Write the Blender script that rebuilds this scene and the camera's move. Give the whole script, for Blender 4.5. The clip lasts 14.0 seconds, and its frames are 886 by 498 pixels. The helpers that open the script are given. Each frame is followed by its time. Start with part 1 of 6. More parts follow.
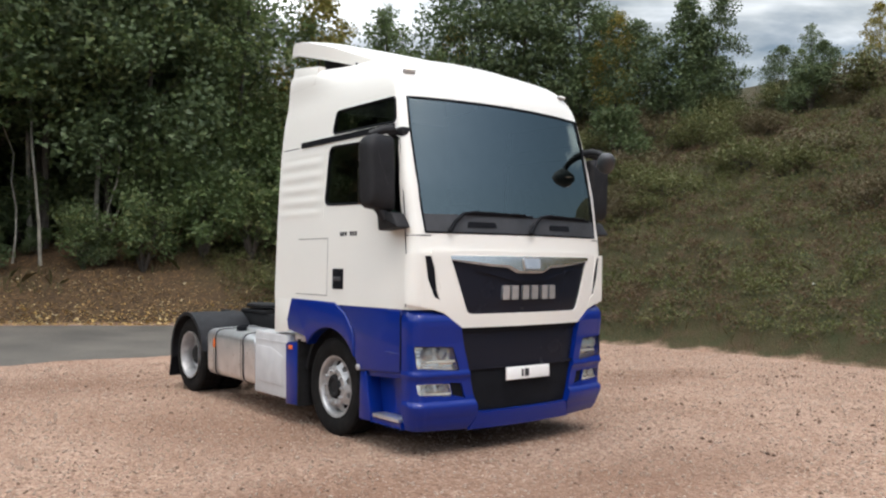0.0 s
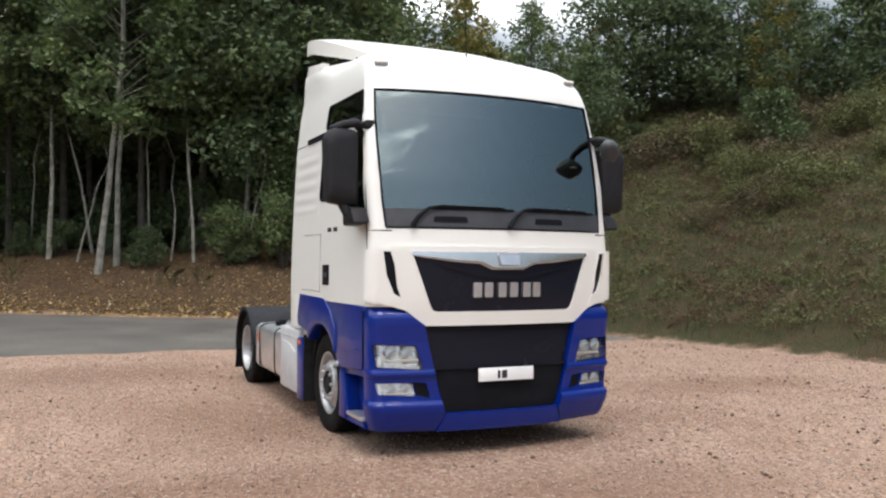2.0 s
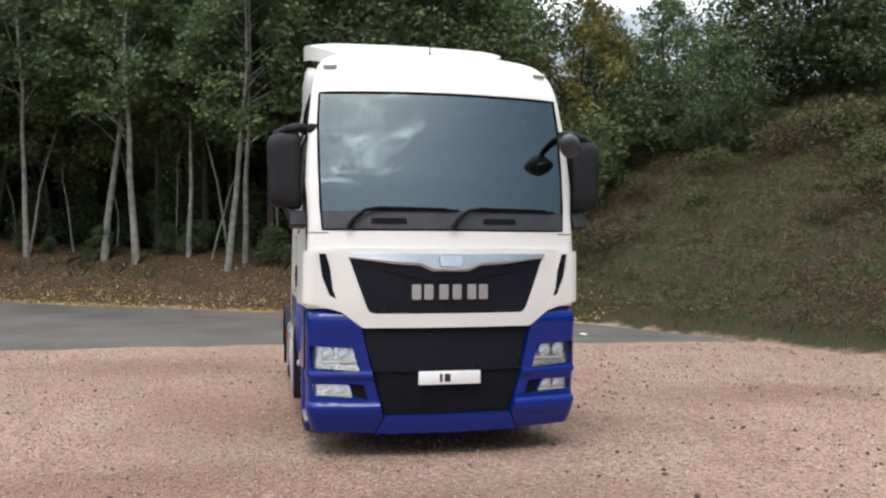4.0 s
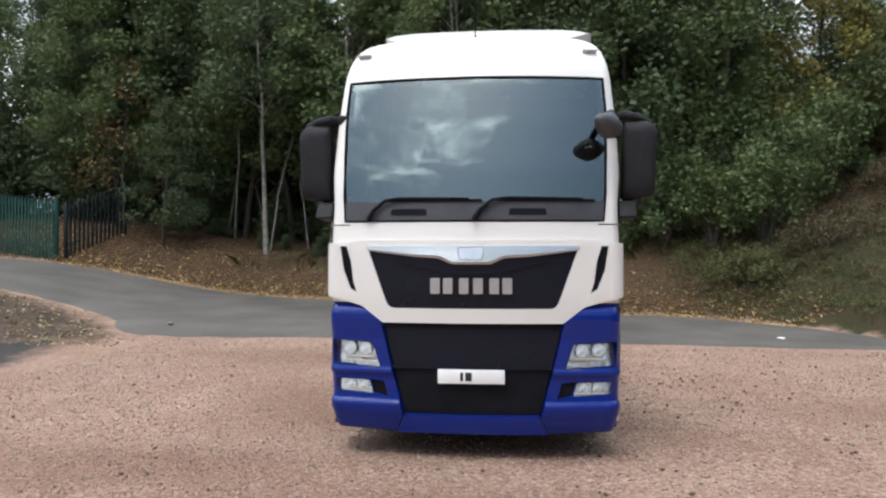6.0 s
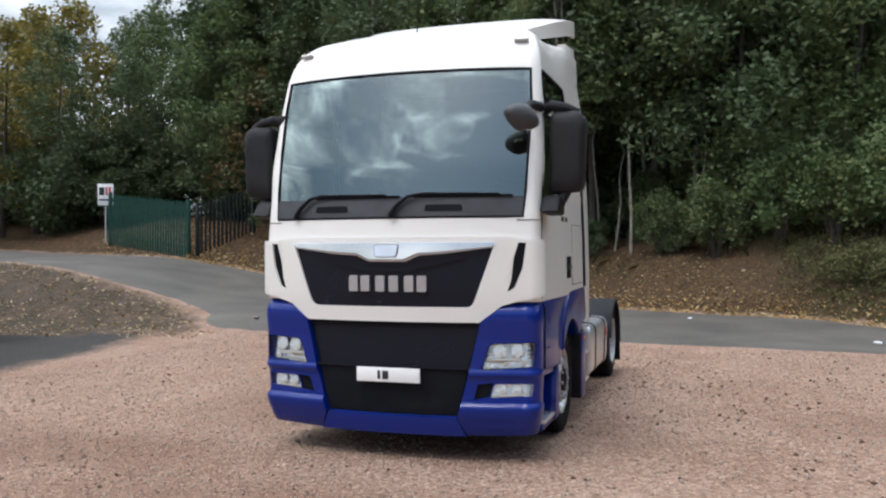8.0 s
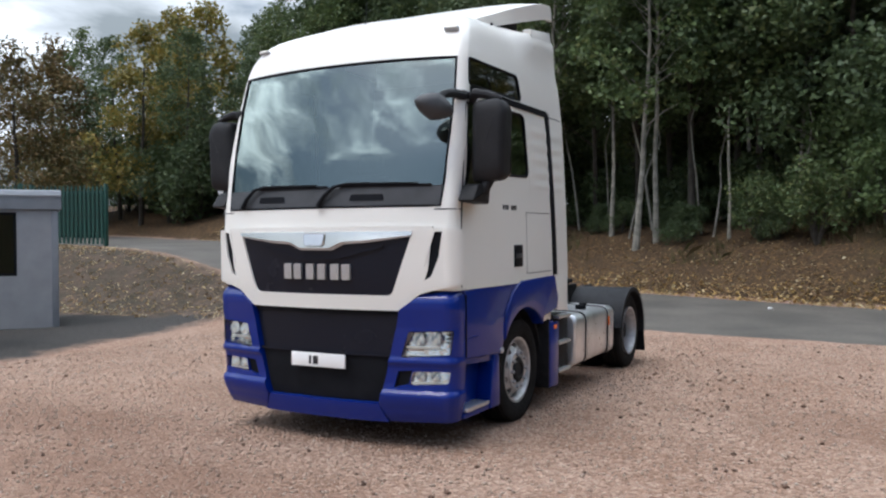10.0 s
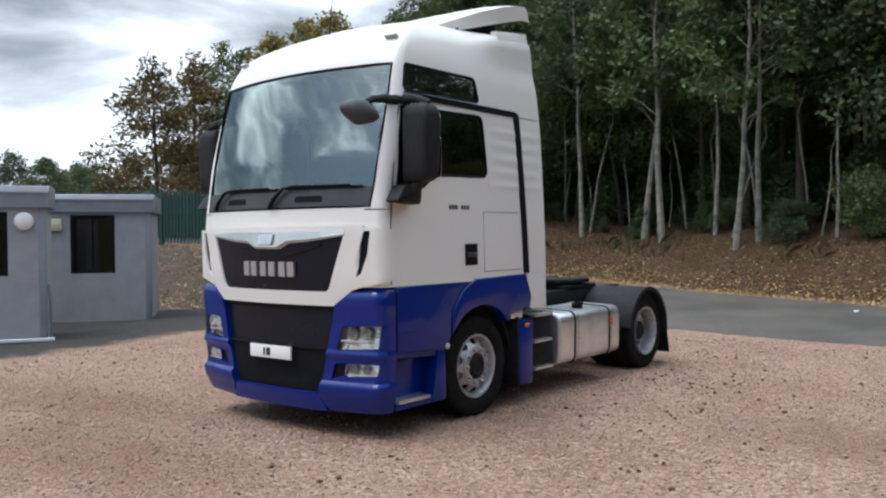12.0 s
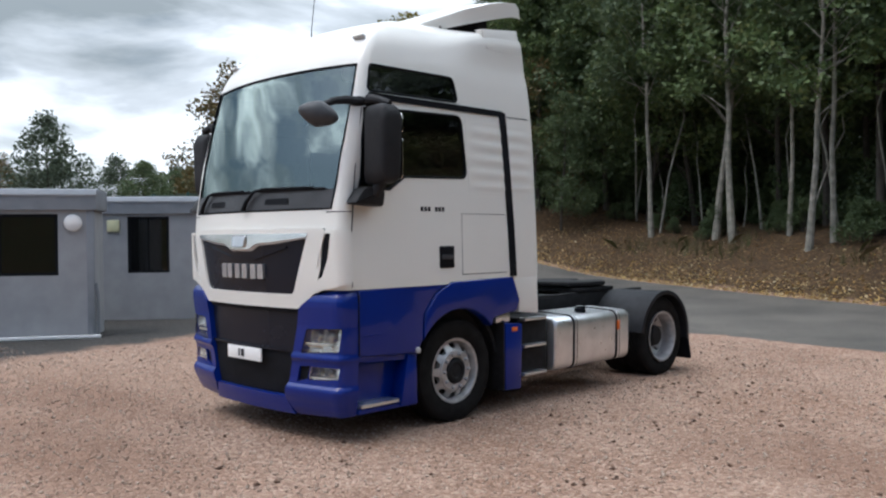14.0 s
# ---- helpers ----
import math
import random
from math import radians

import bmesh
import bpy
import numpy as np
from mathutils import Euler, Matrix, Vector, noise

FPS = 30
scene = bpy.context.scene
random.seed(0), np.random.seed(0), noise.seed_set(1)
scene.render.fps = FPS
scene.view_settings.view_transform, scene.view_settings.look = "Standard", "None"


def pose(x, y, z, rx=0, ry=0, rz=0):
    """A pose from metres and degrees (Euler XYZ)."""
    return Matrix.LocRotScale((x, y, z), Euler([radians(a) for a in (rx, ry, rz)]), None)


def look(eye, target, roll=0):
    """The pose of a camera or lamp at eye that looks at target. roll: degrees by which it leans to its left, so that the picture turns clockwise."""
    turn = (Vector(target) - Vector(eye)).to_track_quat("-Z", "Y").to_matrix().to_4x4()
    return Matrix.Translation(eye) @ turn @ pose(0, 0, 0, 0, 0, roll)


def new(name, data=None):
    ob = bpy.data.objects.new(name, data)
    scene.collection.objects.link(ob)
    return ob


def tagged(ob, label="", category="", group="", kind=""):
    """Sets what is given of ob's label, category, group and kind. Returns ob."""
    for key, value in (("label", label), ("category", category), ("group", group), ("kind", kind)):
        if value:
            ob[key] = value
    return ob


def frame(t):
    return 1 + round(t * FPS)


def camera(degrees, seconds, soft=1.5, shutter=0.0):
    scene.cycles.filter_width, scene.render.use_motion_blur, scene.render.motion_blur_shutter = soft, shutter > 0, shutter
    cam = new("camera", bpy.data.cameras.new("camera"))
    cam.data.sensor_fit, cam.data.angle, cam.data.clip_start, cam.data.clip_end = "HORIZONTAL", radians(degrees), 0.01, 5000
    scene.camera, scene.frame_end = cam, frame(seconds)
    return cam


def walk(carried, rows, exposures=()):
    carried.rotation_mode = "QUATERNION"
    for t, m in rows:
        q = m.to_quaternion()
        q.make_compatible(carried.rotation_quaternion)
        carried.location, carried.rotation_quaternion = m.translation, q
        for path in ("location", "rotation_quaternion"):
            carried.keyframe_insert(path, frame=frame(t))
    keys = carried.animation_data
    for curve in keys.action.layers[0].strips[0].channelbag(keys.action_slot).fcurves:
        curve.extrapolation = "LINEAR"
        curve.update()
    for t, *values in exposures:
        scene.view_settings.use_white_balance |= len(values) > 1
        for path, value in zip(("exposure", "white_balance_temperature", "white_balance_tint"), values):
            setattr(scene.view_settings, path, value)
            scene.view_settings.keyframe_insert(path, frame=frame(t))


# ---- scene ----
cam = camera(55.1, 14.0, soft=2.25)
PATH = [
    (0, (-5.292, -5.549, 1.616), (-4.138, -4.078, 1.651), 0.4),
    (0.5, (-4.905, -5.75, 1.622), (-3.83, -4.221, 1.661), 0.4),
    (1, (-4.419, -6.033, 1.604), (-3.451, -4.433, 1.64), 0.3),
    (1.5, (-3.966, -6.147, 1.615), (-3.088, -4.496, 1.641), 0.4),
    (2, (-3.496, -6.352, 1.618), (-2.715, -4.653, 1.644), 0.4),
    (4.5, (-1.046, -6.926, 1.693), (-0.804, -5.071, 1.7), 0.1),
    (5, (-0.528, -6.837, 1.688), (-0.474, -4.968, 1.693), 0.1),
    (5.5, (-0.029, -6.795, 1.665), (-0.116, -4.927, 1.673), 0.1),
    (6, (0.499, -6.669, 1.646), (0.297, -4.81, 1.652), -0.0),
    (6.5, (0.931, -6.524, 1.654), (0.655, -4.675, 1.66), -0.1),
    (7, (1.463, -6.438, 1.655), (1.082, -4.608, 1.657), -0.1),
    (7.5, (1.888, -6.291, 1.654), (1.411, -4.482, 1.652), -0.2),
    (8, (2.429, -6.19, 1.644), (1.856, -4.409, 1.644), -0.2),
    (8.5, (2.804, -6.055, 1.621), (2.149, -4.304, 1.613), -0.2),
    (9, (3.254, -5.862, 1.634), (2.523, -4.141, 1.617), -0.2),
    (11.5, (5.266, -5.101, 1.683), (4.174, -3.584, 1.65), -0.5),
    (12, (5.682, -4.827, 1.647), (4.522, -3.361, 1.618), -0.5),
    (12.5, (5.918, -4.546, 1.643), (4.702, -3.125, 1.613), -0.6),
    (13, (6.175, -4.323, 1.658), (4.9, -2.956, 1.631), -0.6),
    (13.5, (6.265, -4.148, 1.66), (4.952, -2.817, 1.633), -0.6),
    (14, (6.401, -4.028, 1.661), (5.082, -2.703, 1.633), -0.5),
]
walk(cam, [(t, look(eye, target, roll)) for t, eye, target, roll in PATH], [(0.0, 0.80, 6360, 9), (2.5, 0.82, 6270, 9), (7.0, 0.72, 5980, 9), (14.0, 0.56, 5860, 8)])

# ---- world, sun ----
SUN_DIR = Vector((-0.14, -0.42, 0.86)).normalized()
world = bpy.data.worlds.new("world")
scene.world = world
world.use_nodes = True
wn, wl = world.node_tree.nodes, world.node_tree.links
wn.clear()
w_out = wn.new("ShaderNodeOutputWorld")
w_bg = wn.new("ShaderNodeBackground")
w_sky = wn.new("ShaderNodeTexSky")
w_sky.sky_type, w_sky.sun_disc = "NISHITA", False
w_sky.sun_elevation = math.asin(SUN_DIR.z)
w_sky.sun_rotation = math.atan2(SUN_DIR.x, SUN_DIR.y)
w_sky.dust_density = 1.5
w_co = wn.new("ShaderNodeTexCoord")
w_map = wn.new("ShaderNodeMapping")
w_map.inputs["Scale"].default_value = (1.0, 1.0, 4.0)
w_map.inputs["Location"].default_value = (0.35, 0.1, 0.0)
w_cl = wn.new("ShaderNodeTexNoise")
w_cl.inputs["Scale"].default_value, w_cl.inputs["Detail"].default_value = 2.0, 9
w_cl.inputs["Roughness"].default_value, w_cl.inputs["Distortion"].default_value = 0.58, 0.3
w_r1 = wn.new("ShaderNodeValToRGB")
w_r1.color_ramp.elements[0].position, w_r1.color_ramp.elements[1].position = 0.38, 0.56
w_cl2 = wn.new("ShaderNodeTexNoise")
w_cl2.inputs["Scale"].default_value, w_cl2.inputs["Detail"].default_value = 2.3, 9
w_cl2.inputs["Distortion"].default_value = 0.35
w_r2 = wn.new("ShaderNodeValToRGB")
w_r2.color_ramp.elements[0].position, w_r2.color_ramp.elements[0].color = 0.40, (2.7, 2.95, 3.05, 1)
w_r2.color_ramp.elements[1].position, w_r2.color_ramp.elements[1].color = 0.61, (13.0, 13.2, 13.2, 1)
w_mid = w_r2.color_ramp.elements.new(0.50)
w_mid.color = (6.0, 6.2, 6.4, 1)
w_mix = wn.new("ShaderNodeMix")
w_mix.data_type = "RGBA"
wl.new(w_co.outputs["Generated"], w_map.inputs["Vector"])
wl.new(w_map.outputs["Vector"], w_cl.inputs["Vector"])
wl.new(w_map.outputs["Vector"], w_cl2.inputs["Vector"])
# the cover thins towards the south, where blue shows between the clouds
w_sep, w_south = wn.new("ShaderNodeSeparateXYZ"), wn.new("ShaderNodeMath")
w_south.operation = "MULTIPLY_ADD"
w_south.inputs[1].default_value = 0.13
w_east = wn.new("ShaderNodeMath")
w_east.operation = "MULTIPLY_ADD"
w_east.inputs[1].default_value = -0.19
w_gap, w_gap0, w_gap3 = wn.new("ShaderNodeVectorMath"), wn.new("ShaderNodeMath"), wn.new("ShaderNodeMath")
w_gap.operation, w_gap0.operation, w_gap3.operation = "DOT_PRODUCT", "MAXIMUM", "POWER"
w_gap.inputs[1].default_value = (0.75, -0.6, 0.25)
w_gap0.inputs[1].default_value, w_gap3.inputs[1].default_value = 0.0, 3.0
wl.new(w_co.outputs["Generated"], w_gap.inputs[0])
wl.new(w_gap.outputs["Value"], w_gap0.inputs[0])
wl.new(w_gap0.outputs[0], w_gap3.inputs[0])
wl.new(w_co.outputs["Generated"], w_sep.inputs["Vector"])
wl.new(w_sep.outputs["Y"], w_south.inputs[0])
wl.new(w_gap3.outputs[0], w_east.inputs[0])
wl.new(w_cl.outputs["Fac"], w_east.inputs[2])
wl.new(w_east.outputs[0], w_south.inputs[2])
wl.new(w_south.outputs[0], w_r1.inputs["Fac"])
w_deep = wn.new("ShaderNodeMix")
w_deep.data_type, w_deep.blend_type = "RGBA", "MULTIPLY"
w_deep.inputs["Factor"].default_value, w_deep.inputs["B"].default_value = 1.0, (0.64, 0.58, 0.50, 1)
wl.new(w_sky.outputs["Color"], w_deep.inputs["A"])
wl.new(w_cl2.outputs["Fac"], w_r2.inputs["Fac"])
wl.new(w_r1.outputs["Color"], w_mix.inputs["Factor"])
wl.new(w_deep.outputs["Result"], w_mix.inputs["A"])
wl.new(w_r2.outputs["Color"], w_mix.inputs["B"])
# an overcast dome is brighter overhead than at the skyline
w_rise, w_dome = wn.new("ShaderNodeMapRange"), wn.new("ShaderNodeMix")
w_dome.data_type, w_dome.blend_type = "RGBA", "MULTIPLY"
w_dome.inputs["Factor"].default_value = 1.0
w_rise.inputs["From Min"].default_value, w_rise.inputs["From Max"].default_value = 0.0, 0.9
w_rise.inputs["To Min"].default_value, w_rise.inputs["To Max"].default_value = 0.76, 1.70
wl.new(w_sep.outputs["Z"], w_rise.inputs["Value"])
wl.new(w_mix.outputs["Result"], w_dome.inputs["A"])
# thin cloud glows round the hidden sun
w_dot, w_pos, w_glow, w_mul = wn.new("ShaderNodeVectorMath"), wn.new("ShaderNodeMath"), wn.new("ShaderNodeMath"), wn.new("ShaderNodeMath")
w_dot.operation, w_pos.operation, w_glow.operation, w_mul.operation = "DOT_PRODUCT", "MAXIMUM", "MULTIPLY_ADD", "MULTIPLY"
w_dot.inputs[1].default_value = SUN_DIR
w_sq = wn.new("ShaderNodeMath")
w_sq.operation = "POWER"
w_sq.inputs[1].default_value = 2.5
w_pos.inputs[1].default_value = 0.0
w_glow.inputs[1].default_value, w_glow.inputs[2].default_value = 1.1, 0.9
wl.new(w_co.outputs["Generated"], w_dot.inputs[0])
wl.new(w_dot.outputs["Value"], w_pos.inputs[0])
wl.new(w_pos.outputs[0], w_sq.inputs[0])
wl.new(w_sq.outputs[0], w_glow.inputs[0])
wl.new(w_glow.outputs[0], w_mul.inputs[0])
wl.new(w_rise.outputs["Result"], w_mul.inputs[1])
wl.new(w_mul.outputs[0], w_dome.inputs["B"])
wl.new(w_dome.outputs["Result"], w_bg.inputs["Color"])
w_bg.inputs["Strength"].default_value = 0.109
wl.new(w_bg.outputs["Background"], w_out.inputs["Surface"])
sun_data = bpy.data.lights.new("sun", "SUN")
sun_data.energy, sun_data.angle, sun_data.color = 0.7, radians(26), (1.0, 0.97, 0.92)
sun = new("sun", sun_data)
sun.matrix_world = look(SUN_DIR * 60, (0, 0, 0))


# ---- materials ----
def mat_base(name):
    m = bpy.data.materials.new(name)
    m.use_nodes = True
    n, l = m.node_tree.nodes, m.node_tree.links
    return m, n, l, n["Principled BSDF"]


def ramp(n, stops):
    r = n.new("ShaderNodeValToRGB")
    e = r.color_ramp.elements
    while len(e) < len(stops):
        e.new(0.5)
    for k, (p, c) in enumerate(stops):
        e[k].position, e[k].color = p, (*c, 1)
    return r


def plain(name, col, rough=0.5, metal=0.0, grain=0.12, scale=6.0, bump=0.0, bump_scale=60.0, coat=0.0, spec=0.5):
    """A surface with two scales of variation in tone and a fine relief."""
    m, n, l, b = mat_base(name)
    co = n.new("ShaderNodeTexCoord")
    t1 = n.new("ShaderNodeTexNoise")
    t1.inputs["Scale"].default_value, t1.inputs["Detail"].default_value = scale, 6
    lo = [c * (1 - grain) for c in col]
    hi = [min(1, c * (1 + grain)) for c in col]
    r = ramp(n, [(0.3, lo), (0.7, hi)])
    l.new(co.outputs["Object"], t1.inputs["Vector"])
    l.new(t1.outputs["Fac"], r.inputs["Fac"])
    l.new(r.outputs["Color"], b.inputs["Base Color"])
    rr = n.new("ShaderNodeMapRange")
    rr.inputs["To Min"].default_value, rr.inputs["To Max"].default_value = max(0.02, rough - 0.08), min(1, rough + 0.1)
    t2 = n.new("ShaderNodeTexNoise")
    t2.inputs["Scale"].default_value, t2.inputs["Detail"].default_value = scale * 5, 3
    l.new(co.outputs["Object"], t2.inputs["Vector"])
    l.new(t2.outputs["Fac"], rr.inputs["Value"])
    l.new(rr.outputs["Result"], b.inputs["Roughness"])
    b.inputs["Metallic"].default_value = metal
    b.inputs["Coat Weight"].default_value = coat
    b.inputs["Coat Roughness"].default_value = 0.06
    b.inputs["Specular IOR Level"].default_value = spec
    if bump:
        t3 = n.new("ShaderNodeTexNoise")
        t3.inputs["Scale"].default_value, t3.inputs["Detail"].default_value = bump_scale, 4
        bp = n.new("ShaderNodeBump")
        bp.inputs["Strength"].default_value, bp.inputs["Distance"].default_value = bump, 0.01
        l.new(co.outputs["Object"], t3.inputs["Vector"])
        l.new(t3.outputs["Fac"], bp.inputs["Height"])
        l.new(bp.outputs["Normal"], b.inputs["Normal"])
    return m


def glass_mat(name, tint, ior, rough=0.01, gloss=(1, 1, 1)):
    m, n, l, b = mat_base(name)
    n.remove(b)
    out = n["Material Output"]
    tr, gl, mx, fr = (n.new("ShaderNodeBsdfTransparent"), n.new("ShaderNodeBsdfGlossy"), n.new("ShaderNodeMixShader"), n.new("ShaderNodeFresnel"))
    tr.inputs["Color"].default_value = (*tint, 1)
    gl.inputs["Roughness"].default_value, gl.inputs["Color"].default_value = rough, (*gloss, 1)
    fr.inputs["IOR"].default_value = ior
    l.new(fr.outputs["Fac"], mx.inputs["Fac"])
    l.new(tr.outputs["BSDF"], mx.inputs[1])
    l.new(gl.outputs["BSDF"], mx.inputs[2])
    l.new(mx.outputs["Shader"], out.inputs["Surface"])
    return m


def leaf_mat(name, cols, vary=0.5):
    """Leaves: colours spread leaf by leaf and plant by plant, thin enough to let light through."""
    m, n, l, b = mat_base(name)
    geo, oi, add, fr = n.new("ShaderNodeNewGeometry"), n.new("ShaderNodeObjectInfo"), n.new("ShaderNodeMath"), n.new("ShaderNodeMath")
    add.operation, fr.operation = "MULTIPLY_ADD", "FRACT"
    add.inputs[1].default_value = vary
    l.new(geo.outputs["Random Per Island"], add.inputs[0])
    l.new(oi.outputs["Random"], add.inputs[2])
    l.new(add.outputs[0], fr.inputs[0])
    r = ramp(n, [(k / max(1, len(cols) - 1), c) for k, c in enumerate(cols)])
    l.new(fr.outputs[0], r.inputs["Fac"])
    l.new(r.outputs["Color"], b.inputs["Base Color"])
    b.inputs["Roughness"].default_value = 0.55
    b.inputs["Specular IOR Level"].default_value = 0.3
    tl, mx = n.new("ShaderNodeBsdfTranslucent"), n.new("ShaderNodeMixShader")
    l.new(r.outputs["Color"], tl.inputs["Color"])
    mx.inputs["Fac"].default_value = 0.25
    l.new(b.outputs["BSDF"], mx.inputs[1])
    l.new(tl.outputs["BSDF"], mx.inputs[2])
    l.new(mx.outputs["Shader"], n["Material Output"].inputs["Surface"])
    return m


def car_paint(name, col, dust, spec=0.35, coat=0.3):
    """Gloss paint under a clear coat with a faint film of road dust in patches."""
    m, n, l, b = mat_base(name)
    co = n.new("ShaderNodeTexCoord")
    t1 = n.new("ShaderNodeTexNoise")
    t1.inputs["Scale"].default_value, t1.inputs["Detail"].default_value = 1.4, 8
    r = ramp(n, [(0.35, col), (0.75, [c * (1 - dust) + d * dust for c, d in zip(col, (0.32, 0.28, 0.24))])])
    l.new(co.outputs["Object"], t1.inputs["Vector"])
    l.new(t1.outputs["Fac"], r.inputs["Fac"])
    l.new(r.outputs["Color"], b.inputs["Base Color"])
    t2 = n.new("ShaderNodeTexNoise")
    t2.inputs["Scale"].default_value, t2.inputs["Detail"].default_value = 9, 5
    l.new(co.outputs["Object"], t2.inputs["Vector"])
    rr = n.new("ShaderNodeMapRange")
    rr.inputs["To Min"].default_value, rr.inputs["To Max"].default_value = 0.28, 0.48
    l.new(t2.outputs["Fac"], rr.inputs["Value"])
    l.new(rr.outputs["Result"], b.inputs["Roughness"])
    b.inputs["Coat Weight"].default_value, b.inputs["Coat Roughness"].default_value = coat, 0.04
    b.inputs["Specular IOR Level"].default_value = spec
    return m


WHITE = car_paint("white_paint", (0.79, 0.775, 0.73), 0.05, 0.4, 0.5)
BLUE = car_paint("blue_paint", (0.001, 0.017, 0.185), 0.0, 0.12, 0.6)
BLACK = plain("black_plastic", (0.009, 0.0098, 0.0125), 0.58, spec=0.08, grain=0.25, bump=0.15, bump_scale=300)
GRILLE = plain("gloss_black_grille", (0.008, 0.010, 0.018), 0.24, spec=0.22, grain=0.1, scale=0.6)
MIRROR_BLACK = plain("mirror_plastic", (0.012, 0.012, 0.014), 0.6, spec=0.28, grain=0.25, bump=0.15, bump_scale=300)
GREY_PLASTIC = plain("grey_plastic", (0.04, 0.042, 0.047), 0.5, grain=0.2, bump=0.2, bump_scale=300)
DARK_TRIM = plain("dark_interior", (0.055, 0.058, 0.065), 0.8, grain=0.2)
RUBBER = plain("tyre_rubber", (0.011, 0.0105, 0.0105), 0.85, spec=0.12, grain=0.35, scale=9, bump=0.3, bump_scale=120)
ALLOY = plain("silver_steel", (0.43, 0.43, 0.435), 0.40, metal=0.55, grain=0.22, scale=14)
ALU = plain("brushed_aluminium", (0.74, 0.75, 0.77), 0.30, metal=0.85, grain=0.12, scale=5)
CHROME = plain("chrome", (0.84, 0.81, 0.78), 0.20, metal=1.0, grain=0.03)
MARK = plain("satin_silver", (0.50, 0.51, 0.53), 0.35, metal=0.75, grain=0.1, scale=8)
GREY_PAINT = plain("grey_panel_paint", (0.50, 0.50, 0.51), 0.45, grain=0.08)
CHASSIS = plain("chassis_black", (0.014, 0.014, 0.015), 0.7, spec=0.2, grain=0.4, scale=12)
MUDGUARD = plain("mudguard_plastic", (0.015, 0.016, 0.019), 0.6, spec=0.18, grain=0.3, scale=10, bump=0.15, bump_scale=200)
AMBER = plain("pale_amber_lens", (0.78, 0.62, 0.46), 0.25, grain=0.1)
ORANGE = plain("orange_lens", (0.75, 0.16, 0.03), 0.25, grain=0.1)
RED_LENS = plain("red_lens", (0.45, 0.02, 0.02), 0.25)
PLATE = plain("plate_white", (0.85, 0.85, 0.84), 0.35, grain=0.03)
INK = plain("dark_ink", (0.02, 0.02, 0.025), 0.5)
LENS = glass_mat("lamp_lens", (0.97, 0.97, 0.97), 1.4)
WINDSCREEN = glass_mat("windscreen_glass", (0.24, 0.29, 0.285), 2.7, 0.0, (0.86, 1.0, 0.95))
SIDE_GLASS = glass_mat("tinted_glass", (0.22, 0.25, 0.27), 2.1)
HUT_GLASS = glass_mat("hut_glass", (0.30, 0.32, 0.34), 1.75)
CLEAR_GREY = plain("repeater_lens", (0.42, 0.42, 0.43), 0.2, grain=0.1)
LAMP_LED = plain("lamp_white", (0.85, 0.83, 0.75), 0.3, grain=0.03)
LAMP_BOWL = plain("lamp_bowl", (0.80, 0.80, 0.78), 0.14, metal=0.92, grain=0.04, bump=1.0, bump_scale=22)
SEAT = plain("seat_cloth", (0.05, 0.052, 0.06), 0.9, grain=0.3, scale=40)


# ---- building helpers ----
def finish(name, bm, mat, smooth=True):
    me = bpy.data.meshes.new(name)
    bmesh.ops.recalc_face_normals(bm, faces=bm.faces)
    bm.to_mesh(me)
    bm.free()
    me.materials.append(mat)
    if smooth:
        for p in me.polygons:
            p.use_smooth = True
        me.set_sharp_from_angle(angle=radians(32))
    return me


def part(name, bm, mat, parent, label="", at=None, smooth=True):
    """Links a bmesh as one mesh object under a thing or a part."""
    ob = new(name, bm if isinstance(bm, bpy.types.Mesh) else finish(name, bm, mat, smooth))
    ob.parent = parent
    if at is not None:
        ob.matrix_local = at
    if label:
        ob["label"] = label
    return ob


def thing(name, label, category, at=None, group="", kind=""):
    ob = new(name)
    ob.empty_display_size = 0.2
    ob.matrix_world = at if at is not None else Matrix.Identity(4)
    return tagged(ob, label, category, group, kind)


def box(x0, x1, y0, y1, z0, z1, bev=0.0, seg=2, bm=None):
    one = bmesh.new()
    bmesh.ops.create_cube(one, size=1.0)
    for v in one.verts:
        v.co = Vector(((x0 + x1) / 2 + v.co.x * (x1 - x0), (y0 + y1) / 2 + v.co.y * (y1 - y0), (z0 + z1) / 2 + v.co.z * (z1 - z0)))
    if bev:
        bmesh.ops.bevel(one, geom=list(one.edges), offset=bev, segments=seg, profile=0.5, affect="EDGES")
    return merge(bm, one)


def merge(bm, one, m=None):
    if m is not None:
        bmesh.ops.transform(one, matrix=m, verts=one.verts)
    if bm is None:
        return one
    me = bpy.data.meshes.new("tmp")
    one.to_mesh(me)
    one.free()
    bm.from_mesh(me)
    bpy.data.meshes.remove(me)
    return bm


